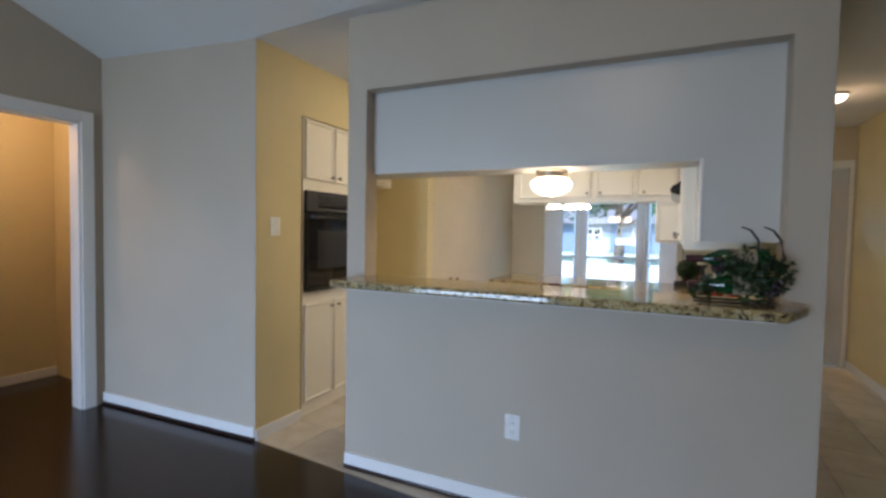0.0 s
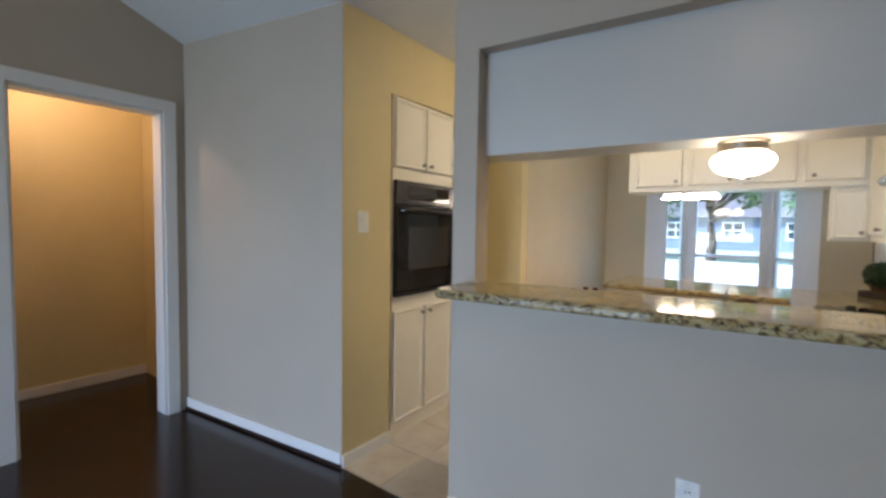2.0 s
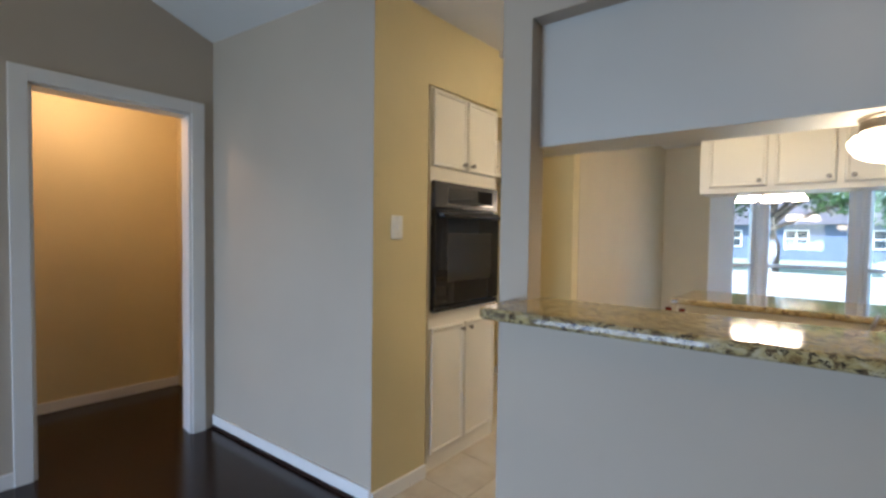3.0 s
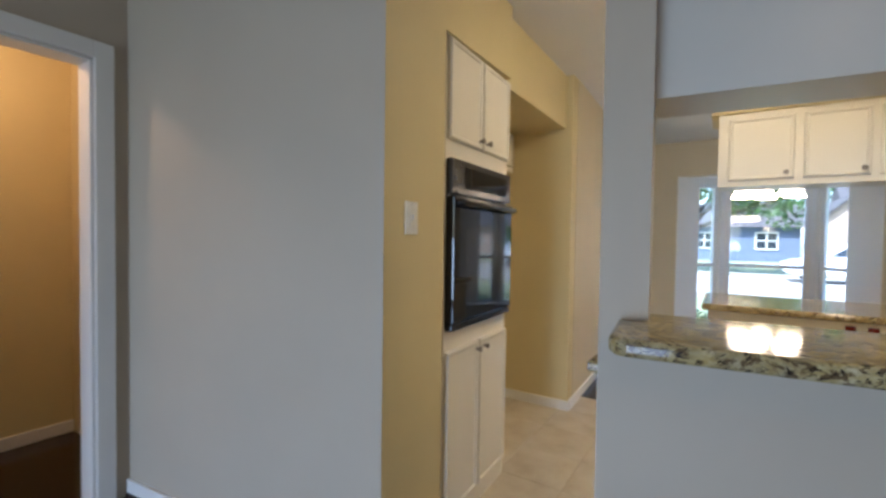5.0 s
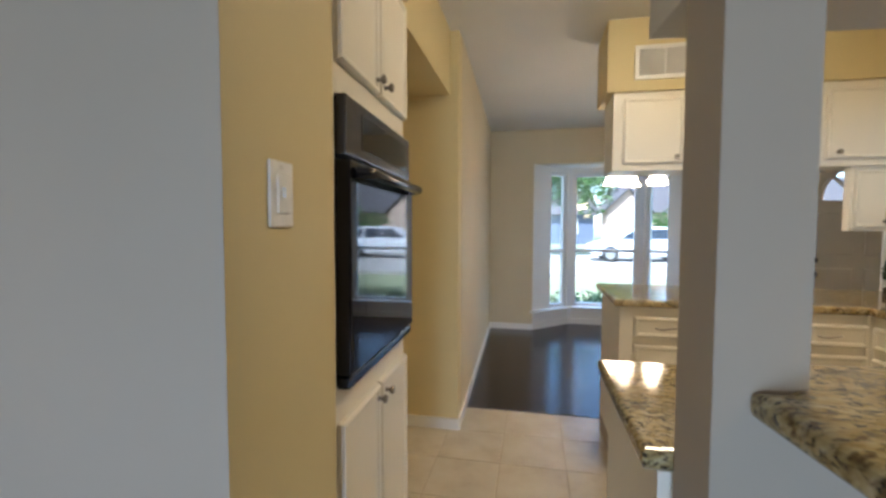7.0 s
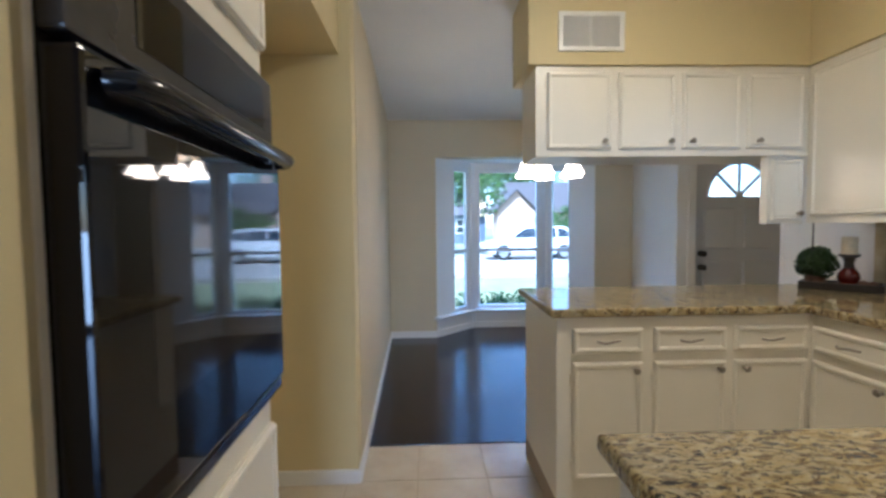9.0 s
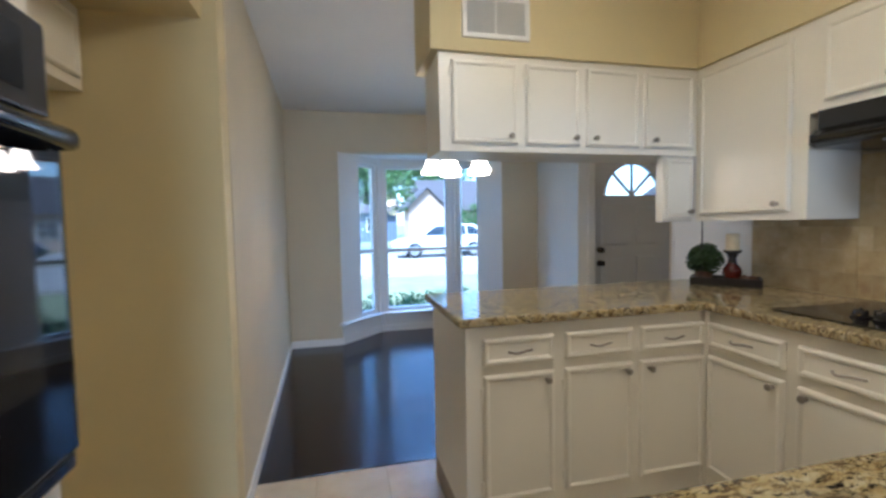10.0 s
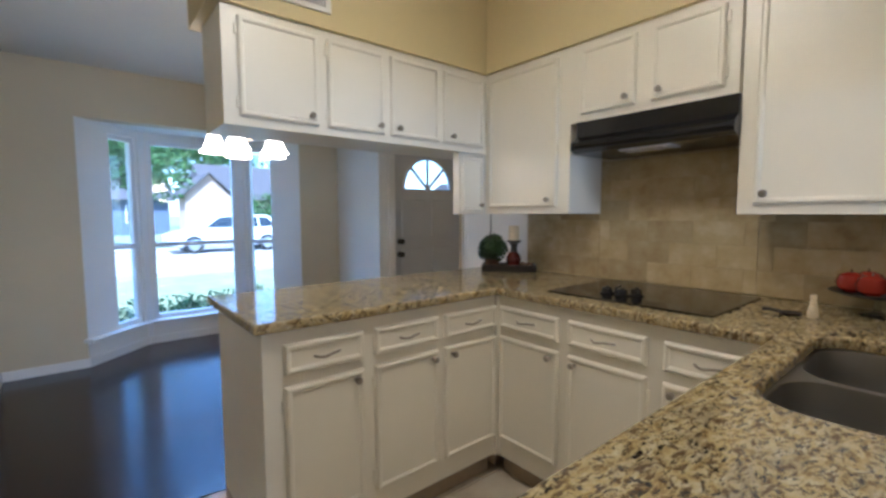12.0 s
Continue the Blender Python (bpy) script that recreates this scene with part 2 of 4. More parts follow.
def cells(us, vs, filled, w0, w1, place, bevel=0.0):
    """A plate made of grid cells: (i, j) in filled. place(u, v, w) gives the point."""
    bm = bmesh.new()
    vd = {}

    def vert(i, j, k):
        if (i, j, k) not in vd:
            vd[i, j, k] = bm.verts.new(place(us[i], vs[j], (w0, w1)[k]))
        return vd[i, j, k]
    for i, j in filled:
        bm.faces.new([vert(i, j, 1), vert(i + 1, j, 1), vert(i + 1, j + 1, 1), vert(i, j + 1, 1)])
        bm.faces.new([vert(i, j, 0), vert(i, j + 1, 0), vert(i + 1, j + 1, 0), vert(i + 1, j, 0)])
        for (di, dj), (a, b) in {(-1, 0): ((0, 1), (0, 0)), (1, 0): ((1, 0), (1, 1)), (0, -1): ((0, 0), (1, 0)), (0, 1): ((1, 1), (0, 1))}.items():
            if (i + di, j + dj) not in filled:
                p, q = (i + a[0], j + a[1]), (i + b[0], j + b[1])
                bm.faces.new([vert(*p, 0), vert(*q, 0), vert(*q, 1), vert(*p, 1)])
    bmesh.ops.recalc_face_normals(bm, faces=bm.faces)
    if bevel:
        bmesh.ops.dissolve_limit(bm, angle_limit=0.01, verts=bm.verts, edges=bm.edges)
        es = [e for e in bm.edges if len(e.link_faces) == 2 and e.calc_face_angle() > 1]
        bmesh.ops.bevel(bm, geom=es, offset=bevel, segments=3, affect="EDGES", profile=0.5)
    return bm


def lathe(profile, segs=20, m=None):
    """Turned shape: profile of (radius, height)."""
    bm = bmesh.new()
    rings = []
    for r, z in profile:
        if r < 1e-6:
            rings.append([bm.verts.new((0, 0, z))])
        else:
            rings.append([bm.verts.new((r * math.cos(2 * math.pi * i / segs), r * math.sin(2 * math.pi * i / segs), z)) for i in range(segs)])
    for a, b in zip(rings, rings[1:]):
        for i in range(segs):
            j = (i + 1) % segs
            q = [a[i % len(a)], a[j % len(a)], b[j % len(b)], b[i % len(b)]]
            u = list(dict.fromkeys(q))
            if len(u) > 2:
                bm.faces.new(u)
    if m is not None:
        bmesh.ops.transform(bm, matrix=m, verts=bm.verts)
    return bm


def tube(points, r, segs=8):
    bm = bmesh.new()
    pts = [Vector(p) for p in points]
    rings = []
    for i, p in enumerate(pts):
        d = (pts[min(i + 1, len(pts) - 1)] - pts[max(i - 1, 0)]).normalized()
        q = d.to_track_quat("Z", "Y")
        rad = r[i] if isinstance(r, (list, tuple)) else r
        rings.append([bm.verts.new(p + q @ Vector((rad * math.cos(2 * math.pi * k / segs), rad * math.sin(2 * math.pi * k / segs), 0))) for k in range(segs)])
    for a, b in zip(rings, rings[1:]):
        for k in range(segs):
            bm.faces.new([a[k], a[(k + 1) % segs], b[(k + 1) % segs], b[k]])
    bm.faces.new(rings[0][::-1])
    bm.faces.new(rings[-1])
    return bm


def prism(outline, depth, m=None):
    """Outline in x and z, extruded along y by depth."""
    bm = bmesh.new()
    a = [bm.verts.new((x, 0, z)) for x, z in outline]
    b = [bm.verts.new((x, depth, z)) for x, z in outline]
    bm.faces.new(a)
    bm.faces.new(b[::-1])
    n = len(a)
    for i in range(n):
        bm.faces.new([a[i], b[i], b[(i + 1) % n], a[(i + 1) % n]])
    if m is not None:
        bmesh.ops.transform(bm, matrix=m, verts=bm.verts)
    return bm


def blob(r, sub=2, rough=0.0, at=(0, 0, 0), scale=(1, 1, 1)):
    bm = bmesh.new()
    bmesh.ops.create_icosphere(bm, subdivisions=sub, radius=r)
    for v in bm.verts:
        v.co *= 1 + rough * noise.noise(v.co * (2.2 / r) + Vector(at))
        v.co = Vector((v.co.x * scale[0], v.co.y * scale[1], v.co.z * scale[2])) + Vector(at)
    return bm


def leaf_cloud(centres, count, size, spread, rng):
    """Many small bent leaves round the centres (x, y, z, radius)."""
    vs, fs = [], []
    for _ in range(count):
        cx, cy, cz, r = centres[rng.randrange(len(centres))]
        d = Vector((rng.gauss(0, 1), rng.gauss(0, 1), rng.gauss(0, 1))).normalized()
        p = Vector((cx, cy, cz)) + d * r * (1 - spread * rng.random() ** 2)
        q = Euler((rng.uniform(0, 6.3), rng.uniform(0, 6.3), rng.uniform(0, 6.3))).to_matrix()
        s = size * rng.uniform(0.6, 1.3)
        k = len(vs)
        for c in ((0, -s, 0), (s * 0.45, 0, s * 0.12), (0, s, 0), (-s * 0.45, 0, s * 0.12)):
            vs.append(p + q @ Vector(c))
        fs += [(k, k + 1, k + 2), (k, k + 2, k + 3)]
    bm = bmesh.new()
    bv = [bm.verts.new(v) for v in vs]
    for f in fs:
        bm.faces.new([bv[i] for i in f])
    return bm


FACE_SOUTH = Matrix()
FACE_WEST = Matrix.Rotation(radians(-90), 4, "Z")
FACE_EAST = Matrix.Rotation(radians(90), 4, "Z")
FACE_NORTH = Matrix.Rotation(radians(180), 4, "Z")

# ---- structure ----
CH = 2.44
XW, YN = -1.0, 3.0                      # kitchen west wall, living north wall
BARY0, BARY1 = 3.055, 3.165             # the bar wall
XE, XH = 1.565, 1.685                   # kitchen east wall, its hall side
RH = 2.80                               # entry hall's east wall
FY = 7.89                               # dining front wall
DY = 7.0                                # front door wall
WXL = -2.43                             # living west wall

structure("floor", box(-3.7, 5.1, -3.2, 3.0, -0.12, 0.0), WOOD, "glossy dark brown wood plank floor in the living room", "floor")
structure("floor_dining", cells([-1.3, -0.10, 0.78, XH, RH + 0.1], [5.43, FY + 0.02, 8.5], [(0, 0), (1, 0), (2, 0)], -0.12, 0.0, lambda u, v, w: (u, v, w)), WOOD, "glossy dark brown wood plank floor in the dining room", "floor")
bay_floor = bmesh.new()
bay_floor.faces.new([bay_floor.verts.new(p) for p in ((-0.60, FY + 0.02, 0), (1.29, FY + 0.02, 0), (0.79, 8.40, 0), (-0.11, 8.40, 0))])
structure("floor_bay", bay_floor, WOOD, "dark wood floor of the window bay", "floor")
structure("floor_tile_bed", cells([-1.8, XH, RH + 0.1], [2.2, 3.0, 5.43, 7.1], [(0, 1), (1, 0), (1, 1), (1, 2)], -0.12, -0.004, lambda u, v, w: (u, v, w)), GROUT, "grout bed of the beige tile floor", "floor")
structure("threshold", box(-1.0, -0.17, 5.425, 5.455, -0.01, 0.006, 0.002), WOOD, "dark wood threshold strip between tile and wood floor", "trim")

# living room
structure("wall_living_north", segment((-2.45, 2.835), (XW, YN), 0, CH + 0.1, 0.12), WALL, "beige painted wall with a white baseboard", "wall")
dw = cells([-3.2, 1.965, 2.705, 2.95], [0, 2.025, 4.2], [(0, 0), (0, 1), (1, 1), (2, 0), (2, 1)], WXL - 0.12, WXL, lambda u, v, w: (w, u, v))
structure("wall_living_west", dw, WALL, "beige painted wall with an open doorway in a white casing", "wall")
structure("wall_living_south", cells([-3.7, -2.15, 0.35, 5.1], [0, 0.06, 2.05, 5.0], [(0, 0), (0, 1), (0, 2), (1, 0), (1, 2), (2, 0), (2, 1), (2, 2)], -3.2, -3.05, lambda u, v, w: (u, w, v)), WALL, "beige painted wall with a glass door", "wall")
structure("wall_living_east", box(5.0, 5.12, -3.2, 3.1, 0, 5.0), WALL, "beige painted wall", "wall")
structure("wall_living_north_east", box(RH, 5.1, 3.0, 3.12, 0, CH), WALL, "beige painted wall beside the entry hall", "wall")
SL = 0.40
vault = cells([-3.7, 5.1], [-3.2, 2.99], [(0, 0)], 0.0, 0.08, lambda u, v, w: (u, v, CH + (2.99 - v) * SL + w))
structure("ceiling_vault", vault, CEIL, "white sloping living room ceiling", "ceiling")
structure("ceiling", box(-3.8, 3.0, 2.99, 8.0, CH, CH + 0.08), CEIL, "flat white ceiling", "ceiling")

# small hall behind the west doorway
structure("wall_hall_back", box(-3.62, -3.5, 0.6, 3.3, 0, CH), YELLOW, "yellow beige painted wall of the small hall", "wall")
structure("wall_hall_end", box(-3.5, WXL - 0.12, 2.95, 3.17, 0, CH), YELLOW, "yellow beige painted end wall of the small hall", "wall")
structure("wall_hall_south", box(-3.5, WXL - 0.12, 0.6, 0.72, 0, CH), YELLOW, "yellow beige painted wall of the small hall", "wall")
structure("ceiling_hall", box(-3.62, WXL - 0.12, 0.6, 3.05, CH - 0.02, CH + 0.04), CEIL, "white ceiling of the small hall", "ceiling")

# kitchen west side
structure("wall_kitchen_west", box(XW - 0.12, XW, YN + 0.001, 3.36, 0, CH), YELLOW, "yellow beige painted wall end with a light switch", "wall")
structure("soffit_oven", box(-1.75, XW - 0.010, 3.36, 4.0, 2.075, CH), YELLOW, "yellow beige painted soffit above the oven cabinet", "soffit")
structure("soffit_alcove", box(-1.75, XW - 0.06, 4.0, 5.075, 2.06, CH), YELLOW, "yellow beige painted soffit above the refrigerator alcove", "soffit")
structure("wall_alcove_back", box(-1.87, -1.75, 3.2, 5.2, 0, CH), YELLOW, "yellow beige painted back wall of the alcove", "wall")
structure("wall_pilaster", box(-1.75, -1.006, 5.075, 5.19, 0, CH, 0.004), YELLOW, "yellow beige painted wall return beside the alcove", "wall")
structure("wall_dining_west", segment((-1.004, 5.19), (-1.085, FY + 0.1), 0, CH, 0.11), DINE, "beige painted dining room wall", "wall")

# bar wall with the pass-through
structure("wall_bar", cells([-0.336, -0.222, 1.602, 1.728], [0, 1.022, 2.045, CH], [(0, 0), (1, 0), (2, 0), (0, 1), (2, 1), (0, 2), (1, 2), (2, 2)], BARY0, BARY1, lambda u, v, w: (u, w, v)), WALL, "beige painted half wall with a wide pass-through opening", "wall")
bm = cells([-0.2215, 1.338, 1.6015], [1.285, 1.612, CH - 0.001], [(0, 1), (1, 0), (1, 1)], 3.128, 3.33, lambda u, v, w: (u, w, v))
box(-0.335, -0.2216, BARY1 + 0.001, 3.33, 1.612, CH - 0.001, bm=bm)
structure("soffit_white", bm, SOFF, "white painted boxed soffit above the bar", "soffit")
structure("trim_soffit_cabinet", box(1.330, 1.341, 3.122, 3.148, 1.285, 1.62, 0.002), TRIM, "white corner bead on the soffit", "trim")
# stretch of the east wall whitened to carry the daylight falling on it
structure("wall_dining_end", box(XE, XH, 5.06, 5.62, 0, CH), TRIM, "wall end beside the dining room, daylight painted in as white", "wall")
structure("wall_kitchen_east", box(XE, XH, BARY1 + 0.195, 5.06, 0, CH), YELLOW, "yellow beige painted wall between kitchen and entry hall", "wall")
structure("trim_wall_end", box(XE - 0.004, XH + 0.004, 5.62, 5.645, 0, CH, 0.003), TRIM, "white trim board on the wall end", "trim")

# dining front wall, bay, entry
structure("wall_front", cells([-1.2, -0.56, 1.25, XH + 0.12], [0, 2.03, CH], [(0, 0), (0, 1), (1, 1), (2, 0), (2, 1)], FY, FY + 0.14, lambda u, v, w: (u, w, v)), DINE, "beige painted front wall with a bay window opening", "wall")
# white here stands for daylight from the bay, put into the wall colour
structure("wall_entry_jog", box(XH, XH + 0.12, DY, FY, 0, CH), TRIM, "wall return beside the front door, bay daylight painted in as white", "wall")
structure("wall_entry_east", box(RH, RH + 0.12, 3.0, DY + 0.14, 0, CH), YELLOW, "yellow beige painted entry hall wall", "wall")
DX0, DX1 = 1.86, 2.75
structure("wall_entry_front", cells([XH + 0.12, DX0, DX1, RH], [0, 2.03, CH], [(0, 0), (0, 1), (1, 1), (2, 0), (2, 1)], DY, DY + 0.14, lambda u, v, w: (u, w, v)), DINE, "beige painted wall round the front door", "wall")

# soffit over the kitchen cabinets
UY, UX, UT = 5.14, 1.275, 2.035
structure("soffit_kitchen", cells([-0.155, UX - 0.02, XE], [BARY1 + 0.295, UY - 0.02, 5.50], [(1, 0), (0, 1), (1, 1)], UT, CH, lambda u, v, w: (u, v, w)), YELLOW, "yellow beige soffit above the wall cabinets", "soffit")

# baseboards
def baseboard(name, p0, p1, h=0.075, gap_h=0.0):
    # near-black strip stands in for the shadow below the baseboard
    if gap_h:
        structure(name.replace("baseboard", "shoe_moulding"), segment(p0, p1, 0, gap_h, -0.019, 0.004), GAPSHADE, "near-black strip for the shadow gap below the baseboard", "trim")
    return structure(name, segment(p0, p1, gap_h, h + gap_h * 0.5, -0.014, 0.003), TRIM, "white painted baseboard", "baseboard")


baseboard("baseboard_living", (-2.43, 2.837), (XW, YN), 0.075, 0.022)
baseboard("baseboard_bar", (-0.334, BARY0), (1.728, BARY0), 0.075, 0.022)
baseboard("baseboard_kitchen_west", (XW, YN), (XW, 3.36), 0.07)
baseboard("baseboard_pilaster", (-1.75, 5.075), (-0.995, 5.075), 0.07)
baseboard("baseboard_dining", (-1.004, 5.08), (-1.085, FY))
baseboard("baseboard_front_west", (-1.085, FY), (-0.56, FY))
baseboard("baseboard_bay_west", (-0.56, FY), (-0.10, 8.35))
baseboard("baseboard_bay", (-0.10, 8.35), (0.79, 8.35))
baseboard("baseboard_bay_east", (0.79, 8.35), (1.25, FY))
baseboard("baseboard_front_east", (1.25, FY), (XH, FY))
structure("baseboard_hall_back", box(-3.5, -3.486, 0.72, 2.949, 0, 0.075, 0.003), TRIM, "white painted baseboard", "baseboard")
structure("baseboard_entry", box(RH - 0.014, RH, 3.0, DY, 0, 0.085, 0.003), TRIM, "white painted baseboard", "baseboard")
structure("baseboard_living_west", box(WXL, WXL + 0.014, -3.0, 1.90, 0, 0.075, 0.003), TRIM, "white painted baseboard", "baseboard")


# doorway casing
def casing(name, x, y0, y1, top, w=0.075, t=0.018):
    bm = box(x, x + t, y0 - w, y0, 0, top + w, 0.004)
    box(x, x + t, y1, y1 + w, 0, top + w, 0.004, bm)
    box(x, x + t, y0, y1, top, top + w, 0.004, bm)
    box(x - 0.13, x, y0 - 0.001, y0 + 0.014, 0, top, 0.002, bm)
    box(x - 0.13, x, y1 - 0.014, y1 + 0.001, 0, top, 0.002, bm)
    box(x - 0.13, x, y0, y1, top - 0.014, top, 0.002, bm)
    return structure(name, bm, TRIM, "white painted door casing", "trim")


casing("trim_doorway", WXL, 1.965, 2.705, 2.025)

# bay window
win = thing("window_1", "white three-sided bay window with low sill over the lawn", "window", kind="structure")
bay = [(-0.56, FY), (-0.10, 8.35), (0.79, 8.35), (1.25, FY)]
SILL, HEAD = 0.235, 1.955
part("bay_ceiling", cells([-0.75, 1.45], [FY + 0.14, 8.55], [(0, 0)], 2.03, 2.10, lambda u, v, w: (u, v, w)), TRIM, win)
for k, (a, b) in enumerate(zip(bay, bay[1:])):
    L = math.dist(a, b)
    m = Matrix.Translation((*a, 0)) @ Matrix.Rotation(math.atan2(b[1] - a[1], b[0] - a[0]), 4, "Z")
    lo, hi = (0.30, L - 0.05) if k == 0 else (0.055, L - 0.055) if k == 1 else (0.05, L - 0.30)
    part("bay_wall", cells([0, lo, hi, L], [0, SILL, HEAD, 2.04], [(0, 0), (1, 0), (2, 0), (0, 1), (2, 1), (0, 2), (1, 2), (2, 2)], 0.0, 0.10, lambda u, v, w: m @ Vector((u, w, v))), TRIM, win)
    fr = cells([lo, lo + 0.035, hi - 0.035, hi], [SILL, SILL + 0.045, 0.945, 0.985, HEAD - 0.04, HEAD], [(i, j) for i in range(3) for j in range(5) if i != 1 or j in (0, 2, 4)], 0.02, 0.075, lambda u, v, w: m @ Vector((u, w, v)), 0.004)
    frame_ob = part("window_frame", fr, VINYL, win)
    for z0, z1 in ((SILL + 0.045, 0.945), (0.985, HEAD - 0.04)):
        g = part("pane", box(lo + 0.033, hi - 0.033, 0.045, 0.049, z0 - 0.002, z1 + 0.002, m=m), GLASS, frame_ob)
        g.visible_shadow = False
    part("window_sill", box(-0.02, L + 0.02, -0.07, 0.03, SILL - 0.03, SILL - 0.001, 0.005, m=m), TRIM, win)
for p in bay[1:3]:
    part("corner_post", box(p[0] - 0.035, p[0] + 0.035, p[1] - 0.012, p[1] + 0.09, 0.0, 2.03, 0.006), VINYL, win)

# front door
door = thing("door_1", "closed grey paneled front door with a fan light", "door", pose(DX0, DY + 0.03, 0), kind="structure")
DW = DX1 - DX0
cx, rz, R = DW / 2, 1.515, 0.315
bm = box(0, DW, 0, 0.045, 0.01, rz)
N = 20
arch = [(cx - R * math.cos(math.pi * i / N), rz + R * math.sin(math.pi * i / N)) for i in range(N + 1)]
for i in range(N):
    (xa, za), (xb, zb) = arch[i], arch[i + 1]
    join(bm, prism([(xa, za), (xb, zb), (xb, 2.02), (xa, 2.02)], 0.045))
box(0, cx - R, 0, 0.045, rz, 2.02, bm=bm)
box(cx + R, DW, 0, 0.045, rz, 2.02, bm=bm)
slab = part("door_slab", bm, DOORGREY, door)
for x0, x1 in ((0.10, cx - 0.045), (cx + 0.045, DW - 0.10)):
    for z0, z1 in ((0.22, 0.90), (1.02, 1.40)):
        part("panel", box(x0, x1, -0.012, 0.01, z0, z1, 0.010), DOORGREY, slab)
g = part("fan_pane", prism(arch, 0.006, Matrix.Translation((0, 0.02, 0))), GLASS, door)
g.visible_shadow = False
trimbm = tube([(x, -0.004, z) for x, z in arch] , 0.014, 6)
part("fan_trim", trimbm, DOORGREY, door)
for a in (45, 90, 135):
    part("muntin", tube([(cx, 0.012, rz), (cx + R * math.cos(radians(a)), 0.012, rz + R * math.sin(radians(a)))], 0.017, 6), DOORGREY, door)
part("fan_hub", lathe([(0, -0.012), (0.032, -0.01), (0.032, 0.01), (0, 0.012)], 16, Matrix.Translation((cx, 0.005, rz)) @ Matrix.Rotation(radians(90), 4, "X")), DOORGREY, door)
for z in (0.845, 0.975):
    part("door_knob", lathe([(0.0, 0.0), (0.03, 0.0), (0.03, 0.008), (0.014, 0.012), (0.014, 0.03), (0.028, 0.042), (0.028, 0.056), (0, 0.062)], 14, Matrix.Translation((0.075, -0.001, z)) @ Matrix.Rotation(radians(90), 4, "X")), IRON, door, "dark bronze knob" if z < 0.9 else "dark bronze deadbolt", True)
bm = box(DX0 - 0.075, DX0, DY - 0.018, DY, 0, 2.10, 0.004)
box(DX1, DX1 + 0.03, DY - 0.018, DY, 0, 2.10, 0.004, bm)
box(DX0, DX1, DY - 0.018, DY, 2.03, 2.10, 0.004, bm)
structure("trim_front_door", bm, TRIM, "white painted front door casing", "trim")


# ---- kitchen cabinets ----
def door_panel(w, h, t=0.019, lip=0.022):
    """A cabinet door in x and z from 0, its front at -t, with a raised moulding near its edge."""
    bm = bmesh.new()
    rings = []
    for o, y in ((0, 0), (0, -0.010), (0.002, -0.012), (0.004, -t + 0.002), (0.007, -t), (lip - 0.009, -t), (lip - 0.004, -t + 0.002), (lip, -0.0115)):
        rings.append([bm.verts.new(p) for p in ((o, y, o), (w - o, y, o), (w - o, y, h - o), (o, y, h - o))])
    for a, b in zip(rings, rings[1:]):
        for i in range(4):
            bm.faces.new([a[i], a[(i + 1) % 4], b[(i + 1) % 4], b[i]])
    bm.faces.new(rings[-1])
    bm.faces.new(rings[0][::-1])
    return bm


KNOB = [(0.0, 0.0), (0.008, 0.0), (0.0055, 0.005), (0.0055, 0.012), (0.012, 0.017), (0.0135, 0.022), (0.010, 0.027), (0, 0.0285)]


def knob(x, z, parent, front=-0.019):
    return part("knob", lathe(KNOB, 12, Matrix.Translation((x, front, z)) @ Matrix.Rotation(radians(90), 4, "X")), NICKEL, parent, "brushed nickel knob", True)


def pull(x, z, parent, front=-0.019):
    pts = [(x + u * 0.047, front - 0.022 * (1 - abs(u) ** 3) - 0.001, z + 0.004 * math.sin(u * 3)) for u in [i / 6 - 1 for i in range(13)]]
    return part("pull", tube(pts, 0.0045, 6), NICKEL, parent, "brushed nickel arched drawer pull", True)


def hinge(x, z, parent, front=-0.004):
    return part("hinge", tube([(x, front, z - 0.02), (x, front, z + 0.02)], 0.006, 6), CAB, parent)


def base_unit(name, m, w, door_x, knob_right=True, depth=0.56, top=0.878, hinges=True, label="white painted base cabinet with one drawer over one door"):
    c = thing(name, label, "base cabinet", m, "base cabinets")
    part("body", box(0, w, 0.0, depth, 0.110, top), CAB, c)
    if top < 0.87:
        part("face_rail", box(0, w, 0.0, 0.04, top, 0.878), CAB, c)
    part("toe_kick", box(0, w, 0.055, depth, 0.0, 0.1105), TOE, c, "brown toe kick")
    x0, x1 = door_x
    dr = part("drawer", door_panel(x1 - x0, 0.10), CAB, c)
    dr.location = (x0, -0.001, 0.730)
    pull((x1 - x0) / 2, 0.05, dr)
    d = part("door", door_panel(x1 - x0, 0.485), CAB, c)
    d.location = (x0, -0.001, 0.205)
    knob(x1 - x0 - 0.035 if knob_right else 0.035, 0.455, d)
    if hinges:
        hx = -0.004 if knob_right else x1 - x0 + 0.004
        for z in (0.06, 0.42):
            hinge(hx, z, d)
    return c


BF = 4.715   # peninsula face
for i, (x0, x1, kr) in enumerate(((-0.135, 0.243, True), (0.243, 0.583, True), (0.583, 0.925, False))):
    a, b = ((0.065, 0.352), (0.022, 0.322), (0.018, 0.325))[i]
    base_unit("base_cabinet", pose(x0, BF, 0), x1 - x0, (a, b), knob_right=kr)
BX = 0.925   # east run face
for i, (y0, y1, kr) in enumerate(((4.715, 4.34, True), (4.34, 3.97, False), (3.97, 3.64, False))):
    a, b = ((0.03, 0.35), (0.02, 0.335), (0.02, 0.31))[i]
    base_unit("base_cabinet", pose(BX, y0, 0) @ FACE_WEST, y0 - y1, (a, b), knob_right=kr, depth=0.62)
